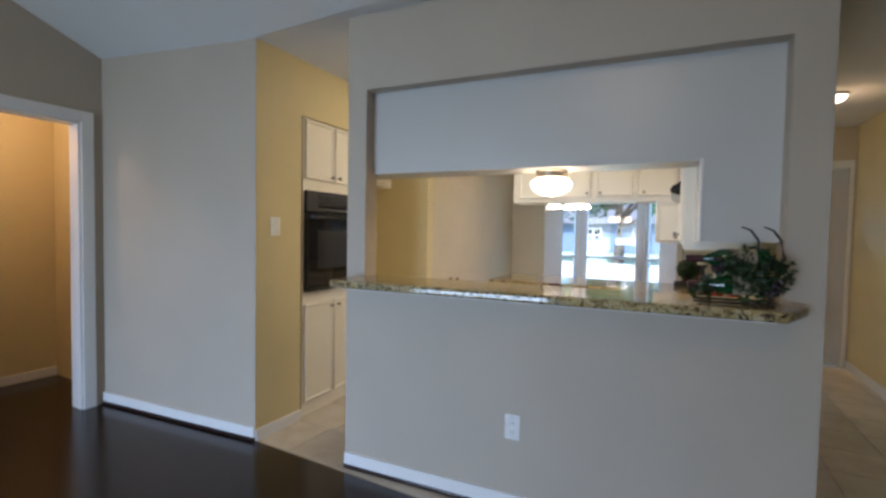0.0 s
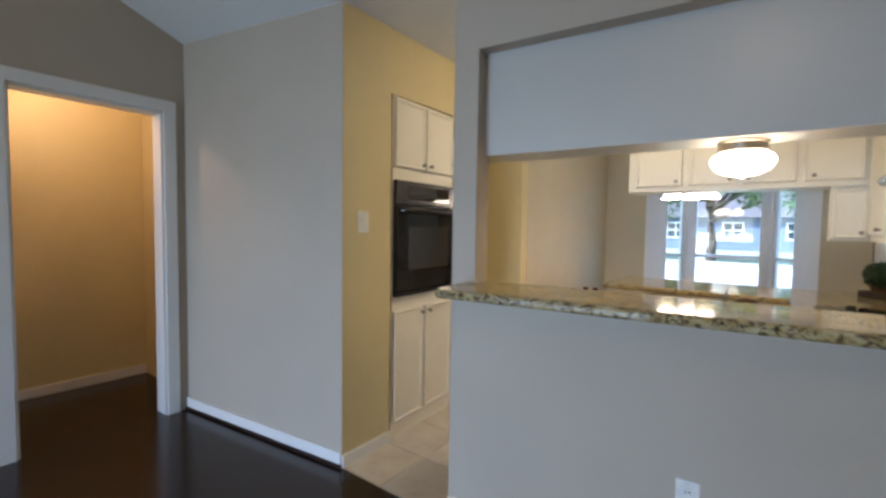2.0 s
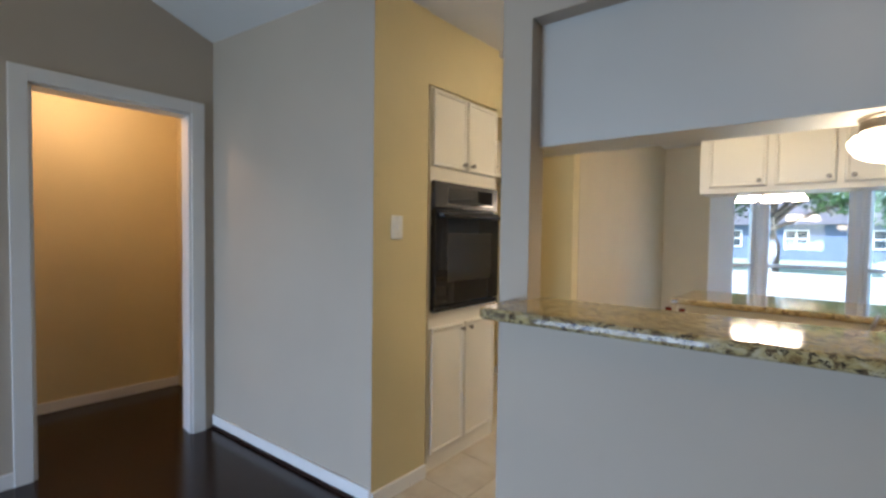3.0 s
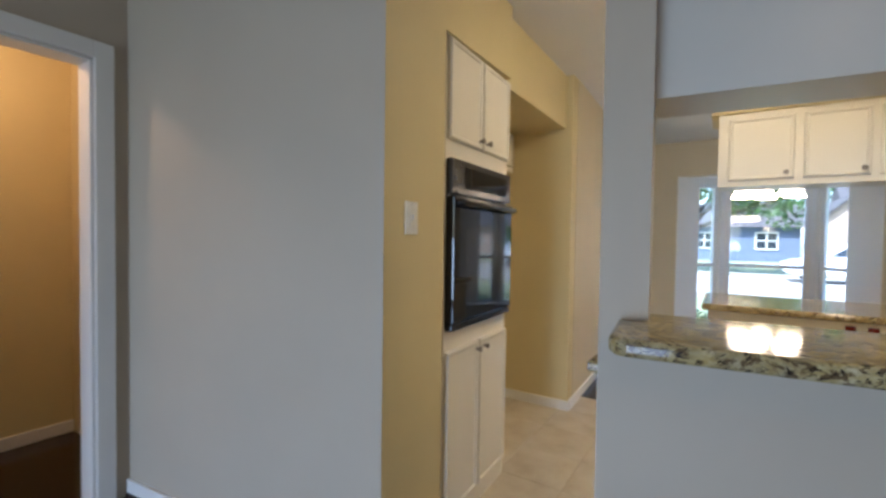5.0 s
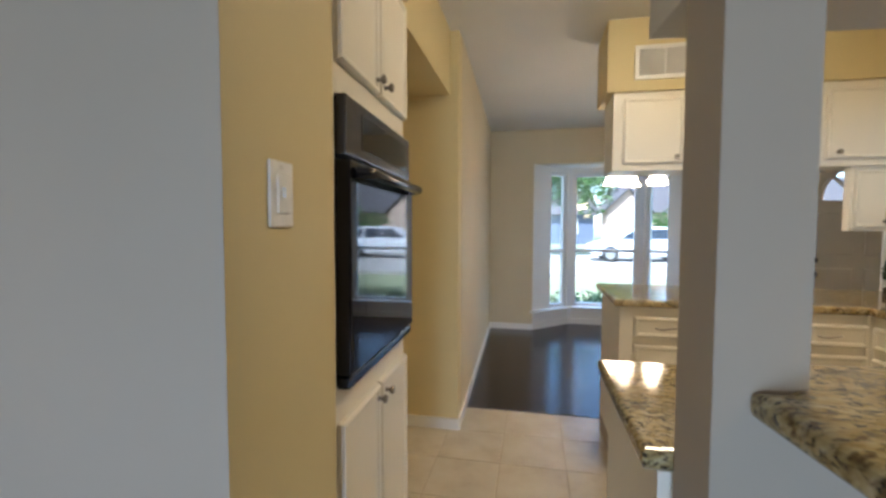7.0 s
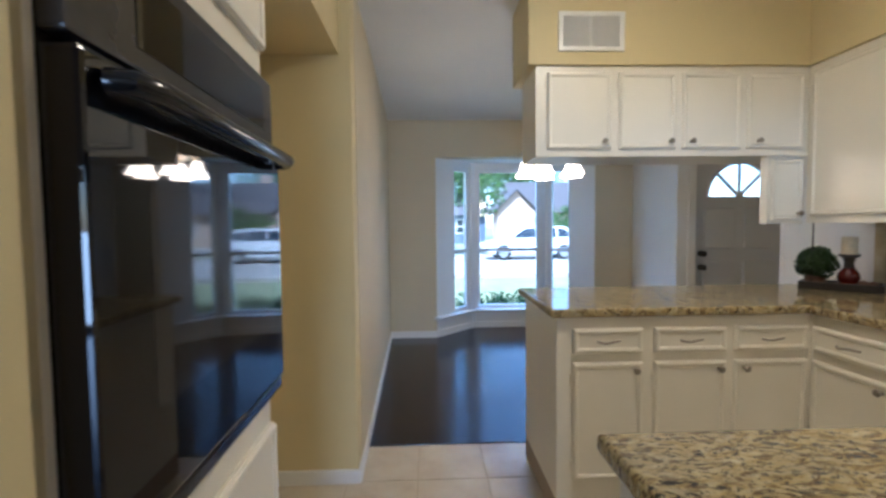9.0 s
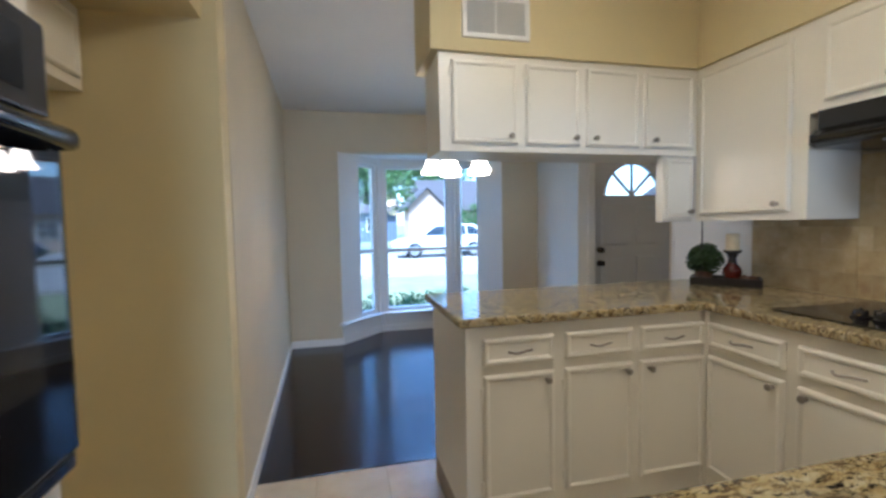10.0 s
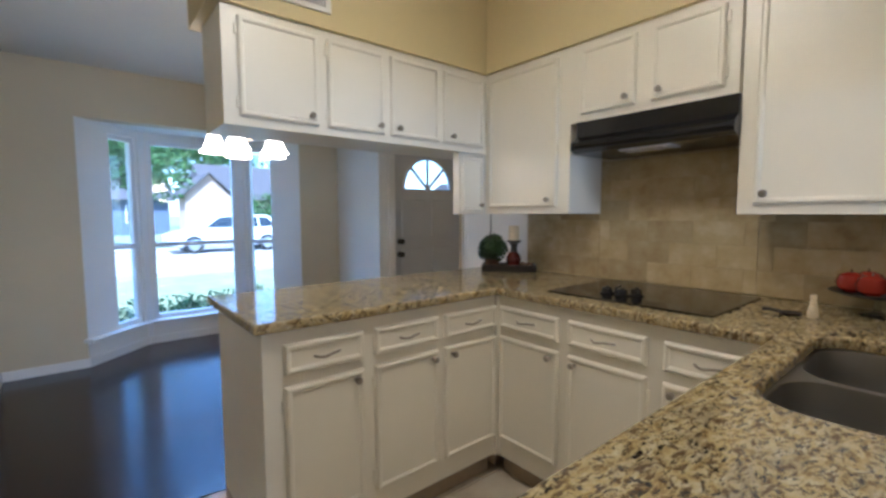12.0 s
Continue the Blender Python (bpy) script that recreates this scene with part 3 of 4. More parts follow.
corner = single("corner_cabinet_body", box(BX, XE - 0.002, BF, 5.295, 0.110, 0.878), CAB, "blind white corner cabinet box below the granite", "base cabinet")
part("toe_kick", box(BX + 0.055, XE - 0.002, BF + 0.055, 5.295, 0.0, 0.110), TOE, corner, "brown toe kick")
part("corner_stile", box(BX - 0.020, BX + 0.004, BF - 0.020, BF + 0.004, 0.111, 0.876, 0.003), CAB, corner)
for i in range(3):
    x0 = -0.36 + i * 0.42
    base_unit("base_cabinet", pose(x0 + 0.42, 3.625, 0) @ FACE_NORTH, 0.42, (0.02, 0.40), depth=0.45, top=0.878 if i == 0 else 0.66, label="white painted base cabinet below the sink counter")

# countertops
TOPZ = 0.914


def rounded(x0, x1, y0, y1, r, n=7):
    pts = []
    for cxx, cyy, st in ((x1 - r, y1 - r, 0), (x0 + r, y1 - r, 90), (x0 + r, y0 + r, 180), (x1 - r, y0 + r, 270)):
        pts += [(cxx + r * math.cos(radians(st + 90 * k / (n - 1))), cyy + r * math.sin(radians(st + 90 * k / (n - 1)))) for k in range(n)]
    return pts


def sheet(loops, z0, z1, bevel=0.0):
    """A flat sheet: the first loop is its outline, the others are holes."""
    bm = bmesh.new()
    edges = []
    for loop in loops:
        vs = [bm.verts.new((x, y, z1)) for x, y in loop]
        edges += [bm.edges.new((vs[i], vs[(i + 1) % len(vs)])) for i in range(len(vs))]
    bmesh.ops.triangle_fill(bm, use_beauty=True, use_dissolve=False, edges=edges)
    ret = bmesh.ops.extrude_face_region(bm, geom=bm.faces[:], use_keep_orig=True)
    bmesh.ops.translate(bm, verts=[v for v in ret["geom"] if isinstance(v, bmesh.types.BMVert)], vec=(0, 0, z0 - z1))
    bmesh.ops.recalc_face_normals(bm, faces=bm.faces)
    if bevel:
        es = [e for e in bm.edges if len(e.link_faces) == 2 and e.calc_face_angle() > 1 and abs(e.verts[0].co.z - e.verts[1].co.z) < 1e-6]
        bmesh.ops.bevel(bm, geom=es, offset=bevel, segments=3, affect="EDGES", profile=0.5)
    return bm


BOWLS = (rounded(0.375, 0.685, 3.33, 3.57, 0.09), rounded(0.705, 1.03, 3.33, 3.57, 0.09))
top_outline = [(-0.385, BARY1 + 0.002), (XE - 0.002, 3.335), (XE - 0.002, 5.325), (-0.165, 5.325), (-0.165, 4.685), (0.893, 4.685), (0.893, 3.655), (-0.385, 3.655)]
single("countertop", sheet([top_outline, rounded(0.372, 1.033, 3.327, 3.573, 0.09)], 0.8785, TOPZ, 0.010), GRAN, "polished beige and grey speckled granite countertop on the base cabinets", "countertop")
# raised bar top with clipped corners
bm = bmesh.new()
out = [(-0.288, BARY0 - 0.19), (-0.291, BARY0 - 0.004), (-0.245, BARY0 - 0.004), (-0.245, 3.185), (1.60, 3.185), (1.60, BARY0 - 0.004), (1.67, BARY0 - 0.004), (1.67, BARY0 - 0.04), (1.655, BARY0 - 0.07), (1.56, 2.815), (-0.250, 2.815), (-0.266, 2.820), (-0.279, 2.832), (-0.286, 2.848)]
f = bm.faces.new([bm.verts.new((x, y, 1.0225)) for x, y in out])
ret = bmesh.ops.extrude_face_region(bm, geom=[f])
bmesh.ops.translate(bm, verts=[v for v in ret["geom"] if isinstance(v, bmesh.types.BMVert)], vec=(0, 0, 0.0375))
bmesh.ops.recalc_face_normals(bm, faces=bm.faces)
es = [e for e in bm.edges if abs(e.verts[0].co.z - e.verts[1].co.z) < 1e-6]
bmesh.ops.bevel(bm, geom=es, offset=0.012, segments=3, affect="EDGES", profile=0.5)
single("bar_top", bm, GRAN, "polished speckled granite bar top with rounded edge on the half wall", "countertop")
structure("trim_bar", box(-0.245, 1.545, 2.885, BARY0 - 0.0005, 1.010, 1.0222, 0.003), TRIM, "white painted board below the granite bar top", "trim")


# wall cabinets
def wall_unit(name, m, w, z0, z1, doors, label, depth=0.3, group="wall cabinets", door_z=None):
    c = thing(name, label, "wall cabinet", m, group)
    part("body", box(0, w, 0.0, depth, z0, z1), CAB, c)
    for x0, x1, kx, hx in doors:
        dz0, dz1 = door_z or (z0 + 0.035, z1 - 0.035)
        d = part("door", door_panel(x1 - x0, dz1 - dz0), CAB, c)
        d.location = (x0, -0.001, dz0)
        knob(kx - x0, 0.035, d)
        for z in (0.05, dz1 - dz0 - 0.05):
            hinge(hx - x0, z, d)
    return c


PZ = 1.592
wall_unit("wall_cabinet", pose(-0.115, UY, 0), 0.715, PZ, UT - 0.001, [(0.055, 0.375, 0.335, 0.05), (0.415, 0.70, 0.668, 0.41)], "white painted wall cabinet hung above the peninsula")
wall_unit("wall_cabinet", pose(0.60, UY, 0), UX - 0.60, PZ, UT - 0.001, [(0.02, 0.315, 0.06, 0.32), (0.35, 0.64, 0.40, 0.645)], "white painted wall cabinet hung above the peninsula")
wall_unit("wall_cabinet", pose(UX, UY, 0) @ FACE_WEST, 0.565, 1.25, UT - 0.001, [(0.035, 0.50, 0.455, 0.03)], "tall white painted wall cabinet beside the range hood", depth=0.288)
wall_unit("wall_cabinet", pose(UX, 4.575, 0) @ FACE_WEST, 0.695, 1.672, UT - 0.001, [(0.06, 0.32, 0.285, 0.055), (0.385, 0.65, 0.425, 0.655)], "short white painted wall cabinet above the range hood", depth=0.288)
wall_unit("wall_cabinet", pose(UX, 3.87, 0) @ FACE_WEST, 0.41, 1.245, UT - 0.001, [(0.05, 0.40, 0.085, 0.405)], "white painted wall cabinet above the sink corner", depth=0.288)
wall_unit("small_cabinet", pose(1.088, 5.165, 0), UX - 1.089, 1.250, PZ - 0.001, [(0.014, 0.176, 0.148, 0.010)], "small white painted cabinet beside the tall wall cabinet", depth=0.05, door_z=(1.266, 1.575))
wall_unit("wall_cabinet", pose(-1.465, 4.003, 0) @ FACE_EAST, 1.068, 1.765, 2.058, [(0.03, 0.52, 0.485, 0.025), (0.545, 1.035, 0.58, 1.04)], "white painted wall cabinet set back above the refrigerator alcove", depth=0.28)

# oven tower
XT = XW - 0.018
tower = thing("oven_cabinet", "tall white painted cabinet round a built-in oven", "cabinet", pose(XT, 3.392, 0, 0, 0, 2.0) @ FACE_EAST)
part("body", cells([0.0, 0.012, 0.622, 0.636], [0.0, 0.10, 0.875, 1.575, 2.073], [(0, 0), (1, 0), (2, 0), (0, 1), (1, 1), (2, 1), (0, 2), (2, 2), (0, 3), (1, 3), (2, 3)], 0.0, 0.58, lambda u, v, w: (u, w, v)), CAB, tower)
for k, (x0, x1) in enumerate(((0.012, 0.302), (0.318, 0.624))):
    for z0, z1, kz in ((0.095, 0.785, 0.655), (1.655, 2.06, 0.035)):
        d = part("door", door_panel(x1 - x0, z1 - z0), CAB, tower)
        d.location = (x0, -0.001, z0)
        knob(x1 - x0 - 0.03 if k == 0 else 0.03, kz, d)
oven = thing("wall_oven", "black glass built-in wall oven with a bar handle", "oven", pose(XT - 0.0006, 3.404, 0, 0, 0, 2.0) @ FACE_EAST)
OW = 0.61
part("body", box(0.002, OW - 0.002, 0.0, 0.5, 0.88, 1.57), BLACK, oven)
panel = part("control_panel", box(0.0, OW, -0.028, -0.001, 1.435, 1.578, 0.005), DARKGREY, oven, "dark grey glass control panel")
part("display", box(0.11, OW - 0.06, -0.0295, -0.027, 1.462, 1.552, 0.0005), BLACKGLASS, panel)
od = part("door", box(0.0, OW, -0.040, -0.001, 0.905, 1.424, 0.006), BLACKGLASS, oven, "black glass oven door")
part("window", box(0.10, OW - 0.08, -0.0404, -0.039, 1.03, 1.30), OVENGLASS, od, "smoky oven window")
part("handle", tube([(0.03, -0.045, 1.395), (0.035, -0.066, 1.395), (0.06, -0.076, 1.395), (OW - 0.06, -0.076, 1.395), (OW - 0.035, -0.066, 1.395), (OW - 0.03, -0.045, 1.395)], 0.015, 12), BLACK, od, "glossy black bar handle", True)
part("vent_strip", box(0.0, OW, -0.034, -0.001, 0.872, 0.900, 0.006), BLACK, oven)

# range hood
hood = thing("range_hood", "black metal range hood below the short cabinets", "range hood", pose(UX, 4.53, 0) @ FACE_WEST)
HW = 0.659
prof = [(-0.018, 1.671), (-0.018, 1.602), (-0.05, 1.580), (-0.06, 1.575), (-0.06, 1.538), (-0.03, 1.526), (0.286, 1.526), (0.286, 1.671)]
bm = prism([(y, z) for y, z in prof], HW)
bmesh.ops.transform(bm, matrix=Matrix(((0, 1, 0, 0), (1, 0, 0, 0), (0, 0, 1, 0), (0, 0, 0, 1))), verts=bm.verts)
bmesh.ops.recalc_face_normals(bm, faces=bm.faces)
hb = part("body", bm, BLACK, hood)
part("light_lens", box(0.20, 0.42, 0.0, 0.10, 1.5215, 1.527, 0.002), WHITECER, hood, "frosted lamp lens")
part("lip", tube([(0.01, -0.058, 1.556), (HW - 0.002, -0.058, 1.556)], 0.012, 8), BLACK, hood, "", True)

# cooktop
hob = thing("cooktop", "flat black glass cooktop with four dark control knobs", "cooktop", pose(0, 0, TOPZ))
part("glass_plate", box(0.99, 1.49, 3.835, 4.48, 0.0005, 0.007, 0.002), BLACKGLASS, hob)
for dx, dy in ((1.11, 4.27), (1.15, 4.235), (1.10, 4.20), (1.15, 4.165)):
    ck = part("control_knob", lathe([(0, 0.0), (0.027, 0.0), (0.027, 0.006), (0.021, 0.010), (0.020, 0.024), (0.017, 0.029), (0, 0.030)], 18, Matrix.Translation((dx, dy, 0.007))), BLACK, hob, "", True)
    part("grip", box(-0.019, 0.019, -0.005, 0.005, 0.029, 0.038, 0.003, m=Matrix.Translation((dx, dy, 0.006)) @ Matrix.Rotation(radians(35), 4, "Z")), BLACK, ck)

# sink and taps
sink = thing("sink", "double bowl stainless steel sink set under the granite", "sink", pose(0, 0, 0.878))
def bowl(outline, depth):
    n = len(outline)
    mx, my = sum(p[0] for p in outline) / n, sum(p[1] for p in outline) / n
    bm = bmesh.new()
    rings = []
    for k, z in ((1.0, 0.0), (0.985, -0.012), (0.96, -0.06), (0.94, -depth + 0.03), (0.87, -depth + 0.004), (0.55, -depth - 0.002), (0.14, -depth - 0.006), (0.13, -depth - 0.016)):
        rings.append([bm.verts.new((mx + (x - mx) * k, my + (y - my) * k, z)) for x, y in outline])
    for a, b in zip(rings, rings[1:]):
        for i in range(n):
            bm.faces.new([a[i], a[(i + 1) % n], b[(i + 1) % n], b[i]])
    bm.faces.new(rings[-1])
    return bm


for outline in BOWLS:
    part("bowl", bowl(outline, 0.19), STEEL, sink, "", True)
part("rim", sheet([rounded(0.355, 1.05, 3.315, 3.59, 0.10), *BOWLS], -0.004, 0.0), STEEL, sink)


faucet = thing("faucet", "bronze arched kitchen faucet with a side lever", "faucet", pose(0.66, 3.297, TOPZ) @ Matrix.Scale(0.85, 4))
part("base", lathe([(0, 0), (0.026, 0), (0.024, 0.012), (0.016, 0.03), (0.015, 0.13), (0, 0.135)], 14), NICKEL, faucet, "", True)
part("spout", tube([(0.0 + 0.11 * (1 - math.cos(a)) * 0.5 + 0.02, 0.03 + 0.10 * (1 - math.cos(a)) * 0.5, 0.12 + 0.045 * math.sin(a)) for a in [i * math.pi / 10 for i in range(11)]], 0.011, 8), POTBROWN, faucet, "dark bronze spout", True)
part("lever", tube([(0, 0, 0.13), (0.008, 0.01, 0.17), (0.022, 0.012, 0.215)], [0.008, 0.006, 0.007], 8), NICKEL, faucet, "", True)
for x in (0.185, 0.225):
    b = thing("soap_bottle", "small clear soap bottle with a red cap behind the bar", "bottle", pose(x, 3.285, TOPZ) @ Matrix.Scale(0.85, 4), "red capped bottles")
    part("bottle", lathe([(0, 0), (0.016, 0), (0.017, 0.01), (0.017, 0.10), (0.009, 0.125), (0.009, 0.145), (0, 0.145)], 12), WHITECER, b, "", True)
    part("cap", lathe([(0, 0.145), (0.012, 0.145), (0.012, 0.172), (0, 0.174)], 12), RED, b, "red cap", True)

# backsplash bed
splash = structure("backsplash", cells([3.31, 3.872, 4.575, 5.06], [TOPZ + 0.001, 1.249, 1.525], [(0, 0), (1, 0), (2, 0), (1, 1)], XE - 0.004, XE - 0.0005, lambda u, v, w: (w, u, v)), GROUT, "travertine tile backsplash behind the cooktop", "backsplash")

# ---- lamps ----
globe = thing("globe_light", "lit white glass globe light under the soffit", "ceiling light", pose(0.70, 3.334, 1.612))
part("canopy", lathe([(0, 0), (0.078, 0), (0.078, -0.006), (0.074, -0.010), (0.074, -0.036), (0.068, -0.042), (0, -0.042)], 24), NICKEL, globe, "brushed nickel collar", True)
bm = lathe([(0.064, -0.040), (0.084, -0.047), (0.094, -0.060), (0.093, -0.076), (0.080, -0.096), (0.055, -0.111), (0.025, -0.119), (0.012, -0.121), (0, -0.127)], 72)
for v in bm.verts:
    rib = 1 + 0.022 * math.cos(24 * math.atan2(v.co.y, v.co.x))
    v.co.x, v.co.y = v.co.x * rib, v.co.y * rib
part("globe", bm, LAMPGLASS, globe, "lit ribbed white glass bowl", True)

ch = thing("chandelier", "brushed nickel chandelier with lit bell glass shades", "chandelier", pose(0.20, 5.97, 0))
part("stem", tube([(0, 0, CH), (0, 0, 1.74)], 0.007, 8), NICKEL, ch, "", True)
part("ceiling_rose", lathe([(0, CH), (0.06, CH - 0.001), (0.055, CH - 0.02), (0.01, CH - 0.035), (0, CH - 0.036)], 18), NICKEL, ch, "", True)
part("hub", lathe([(0, 1.755), (0.02, 1.75), (0.17, 1.732), (0.195, 1.722), (0.195, 1.714), (0.03, 1.708), (0.02, 1.67), (0, 1.66)], 20), NICKEL, ch, "", True)
for k in range(5):
    a = radians(20 + 72 * k)
    c, s = math.cos(a), math.sin(a)
    arm = part("arm", tube([(0.02 * c, 0.02 * s, 1.70), (0.09 * c, 0.09 * s, 1.715), (0.16 * c, 0.16 * s, 1.71), (0.17 * c, 0.17 * s, 1.69)], 0.006, 8), NICKEL, ch, "", True)
    part("shade", lathe([(0.02, 1.70), (0.032, 1.685), (0.042, 1.65), (0.055, 1.615), (0.072, 1.592), (0.070, 1.592), (0.05, 1.618), (0.03, 1.67), (0, 1.69)], 18, Matrix.Translation((0.17 * c, 0.17 * s, 0))), SHADEGLASS, arm, "lit white bell glass shade", True)

kl = thing("kitchen_ceiling_light", "lit flush dome light on the kitchen ceiling", "ceiling light", pose(0.14, 4.12, CH))
part("base", lathe([(0, 0), (0.19, 0), (0.185, -0.03), (0, -0.031)], 28), NICKEL, kl, "", True)
part("dome", lathe([(0.17, -0.03), (0.155, -0.06), (0.10, -0.09), (0, -0.105)], 28), KITCHENGLASS, kl, "lit white glass dome", True)
# stem and collar made up to carry the fill lamp, no globe built
ll = thing("living_fill_pendant", "pendant stem and collar added above the living room fill lamp", "ceiling light", pose(1.3, -0.3, 0))
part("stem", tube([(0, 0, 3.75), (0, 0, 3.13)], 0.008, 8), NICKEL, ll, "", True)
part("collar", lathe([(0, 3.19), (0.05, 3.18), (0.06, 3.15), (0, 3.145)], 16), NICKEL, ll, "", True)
hl = thing("hall_ceiling_light", "small lit dome ceiling light in the entry hall", "ceiling light", pose(2.30, 5.70, CH) @ Matrix.Scale(0.8, 4))
part("base", lathe([(0, 0), (0.11, 0), (0.10, -0.025), (0, -0.026)], 20), NICKEL, hl, "", True)
part("dome", lathe([(0.095, -0.025), (0.085, -0.05), (0.05, -0.075), (0, -0.085)], 20), HALLGLASS, hl, "lit frosted dome", True)


# ---- wall plates, vent ----
def plate(name, m, label, category, kind):
    p = thing(name, label, category, m)
    part("cover", box(-0.036, 0.036, -0.006, 0, -0.058, 0.058, 0.003), PLATE, p)
    if kind == "outlet":
        for z in (-0.02, 0.02):
            so = part("socket", box(-0.016, 0.016, -0.0085, -0.005, z - 0.014, z + 0.014, 0.0015), PLATE, p)
            for x in (-0.006, 0.006):
                part("slot", box(x - 0.0012, x + 0.0012, -0.0092, -0.008, z - 0.005, z + 0.006), SLOT, so)
    else:
        part("rocker", box(-0.017, 0.017, -0.0095, -0.005, -0.034, 0.034, 0.002), PLATE, p)
        part("lever", box(-0.005, 0.005, -0.016, -0.009, -0.008, 0.012, 0.002), PLATE, p)
    return p


plate("light_switch", pose(XW, 3.145, 1.322) @ FACE_EAST, "white rocker light switch on the beige wall end", "light switch", "switch")
plate("outlet", pose(0.60, BARY0, 0.402), "white duplex outlet on the half wall", "outlet", "outlet")

vent = thing("air_vent", "white metal air supply grille on the kitchen soffit", "air vent", pose(-0.010, UY - 0.02, 2.095))
part("frame", cells([0, 0.022, 0.153, 0.163, 0.30, 0.325], [0, 0.022, 0.165, 0.188], [(i, j) for i in range(5) for j in range(3) if j != 1 or i in (0, 2, 4)], -0.012, 0.0, lambda u, v, w: (u, w, v), 0.002), TRIM, vent)
part("backing", box(0.02, 0.305, -0.003, -0.001, 0.02, 0.168), SLOT, vent)
for k in range(12):
    x = 0.027 + k * 0.0108
    part("slat", box(-0.0012, 0.0012, -0.005, 0.005, 0.022, 0.165, m=Matrix.Translation((x, -0.007, 0)) @ Matrix.Rotation(radians(35), 4, "Z")), TRIM, vent)
for k in range(17):
    z = 0.027 + k * 0.0083
    part("slat", box(0.163, 0.30, -0.005, 0.005, -0.0012, 0.0012, m=Matrix.Translation((0, -0.007, z)) @ Matrix.Rotation(radians(-30), 4, "X")), TRIM, vent)


# ---- ornaments ----
def bunch(rng, at, r, n, size):
    bm = bmesh.new()
    for _ in range(n):
        d = Vector((rng.gauss(0, 1), rng.gauss(0, 1), rng.gauss(0, 1))).normalized() * r * rng.uniform(0.3, 1)
        join(bm, blob(size, 1, 0, tuple(Vector(at) + d)))
    return bm


rng = random.Random(5)
rack = thing("wine_rack", "iron wine rack with green bottles, grapes and ivy", "wine rack", pose(1.435, 2.98, 1.0605) @ Matrix.Scale(0.97, 4))
part("base", tube([(-0.13, -0.05, 0.006), (0.10, -0.05, 0.006), (0.13, 0.0, 0.006), (0.10, 0.05, 0.006), (-0.13, 0.05, 0.006)], 0.005, 6), IRON, rack, "", True)
for x in (0.035, 0.105):
    part("hook", tube([(x, 0, 0.005), (x + 0.03, 0, 0.10), (x + 0.045, 0, 0.18), (x + 0.035, 0, 0.24), (x + 0.01, 0, 0.278), (x - 0.02, 0, 0.29)], [0.006, 0.006, 0.006, 0.005, 0.004, 0.003], 8), IRON, rack, "black curled iron hook", True)
for z, x in ((0.065, -0.12), (0.165, -0.13)):
    m = Matrix.Translation((x, 0, z)) @ Matrix.Rotation(radians(88), 4, "Y") @ Matrix.Rotation(radians(20), 4, "Z")
    bt = part("bottle", lathe([(0, -0.03), (0.013, -0.03), (0.014, 0.03), (0.034, 0.075), (0.037, 0.09), (0.037, 0.22), (0.03, 0.235), (0, 0.23)], 18, m), GREENGLASS, rack, "dark green wine bottle", True)
    part("capsule", lathe([(0, -0.036), (0.0145, -0.036), (0.0145, 0.02), (0.0135, 0.021)], 14, m), CORK, bt, "dark red foil capsule", True)
    part("paper_label", lathe([(0.0375, 0.11), (0.0377, 0.112), (0.0377, 0.19), (0.0375, 0.192)], 18, m), LABEL, bt, "", True)
part("ivy", leaf_cloud([(-0.10, -0.02, 0.05, 0.05), (0.10, -0.01, 0.10, 0.07), (0.14, 0.0, 0.12, 0.055), (0.05, -0.02, 0.06, 0.06), (0.0, 0.02, 0.12, 0.06), (0.06, 0.02, 0.18, 0.045), (0.0, -0.05, 0.16, 0.05), (0.03, -0.06, 0.10, 0.06), (0.08, -0.05, 0.14, 0.05)], 800, 0.016, 0.9, rng), LEAF, rack, "dark green ivy leaves")
tagged(part("grapes", bunch(rng, (-0.06, -0.03, 0.14), 0.035, 14, 0.011), GRAPE, rack, "dark purple grapes", True), kind="stuff")
tagged(part("grapes", bunch(rng, (0.11, -0.04, 0.07), 0.04, 16, 0.011), GRAPE, rack, "dark purple grapes", True), kind="stuff")

tray = thing("tray", "dark rectangular wooden tray on the peninsula corner", "tray", pose(1.40, 5.07, TOPZ + 0.0005) @ Matrix.Rotation(radians(-48), 4, "Z"))
part("bottom", box(-0.15, 0.15, -0.075, 0.075, 0.0, 0.012, 0.003), IRON, tray)
for x0, x1, y0, y1 in ((-0.15, 0.15, -0.08, -0.07), (-0.15, 0.15, 0.07, 0.08), (-0.158, -0.148, -0.08, 0.08), (0.148, 0.158, -0.08, 0.08)):
    part("side", box(x0, x1, y0, y1, 0.0, 0.04, 0.003), IRON, tray)
topi = thing("topiary", "round green topiary ball in a brown pot on the tray", "potted plant", pose(1.335, 5.145, TOPZ + 0.013))
part("pot", lathe([(0, 0), (0.035, 0), (0.045, 0.05), (0.047, 0.055), (0.04, 0.056), (0.038, 0.045), (0, 0.045)], 16), POTBROWN, topi, "", True)
part("ball", join(blob(0.062, 2, 0.12, (0, 0, 0.122)), leaf_cloud([(0, 0, 0.122, 0.072), (0.02, 0.01, 0.145, 0.06), (-0.022, -0.008, 0.13, 0.062), (0.015, -0.02, 0.11, 0.066), (-0.01, 0.02, 0.105, 0.064)], 1500, 0.013, 0.35, rng)), MOSS, topi, "dense green leaves")
cand = thing("candle_holder", "red and black candle holder with an ivory candle on the tray", "candle holder", pose(1.42, 5.05, TOPZ + 0.013))
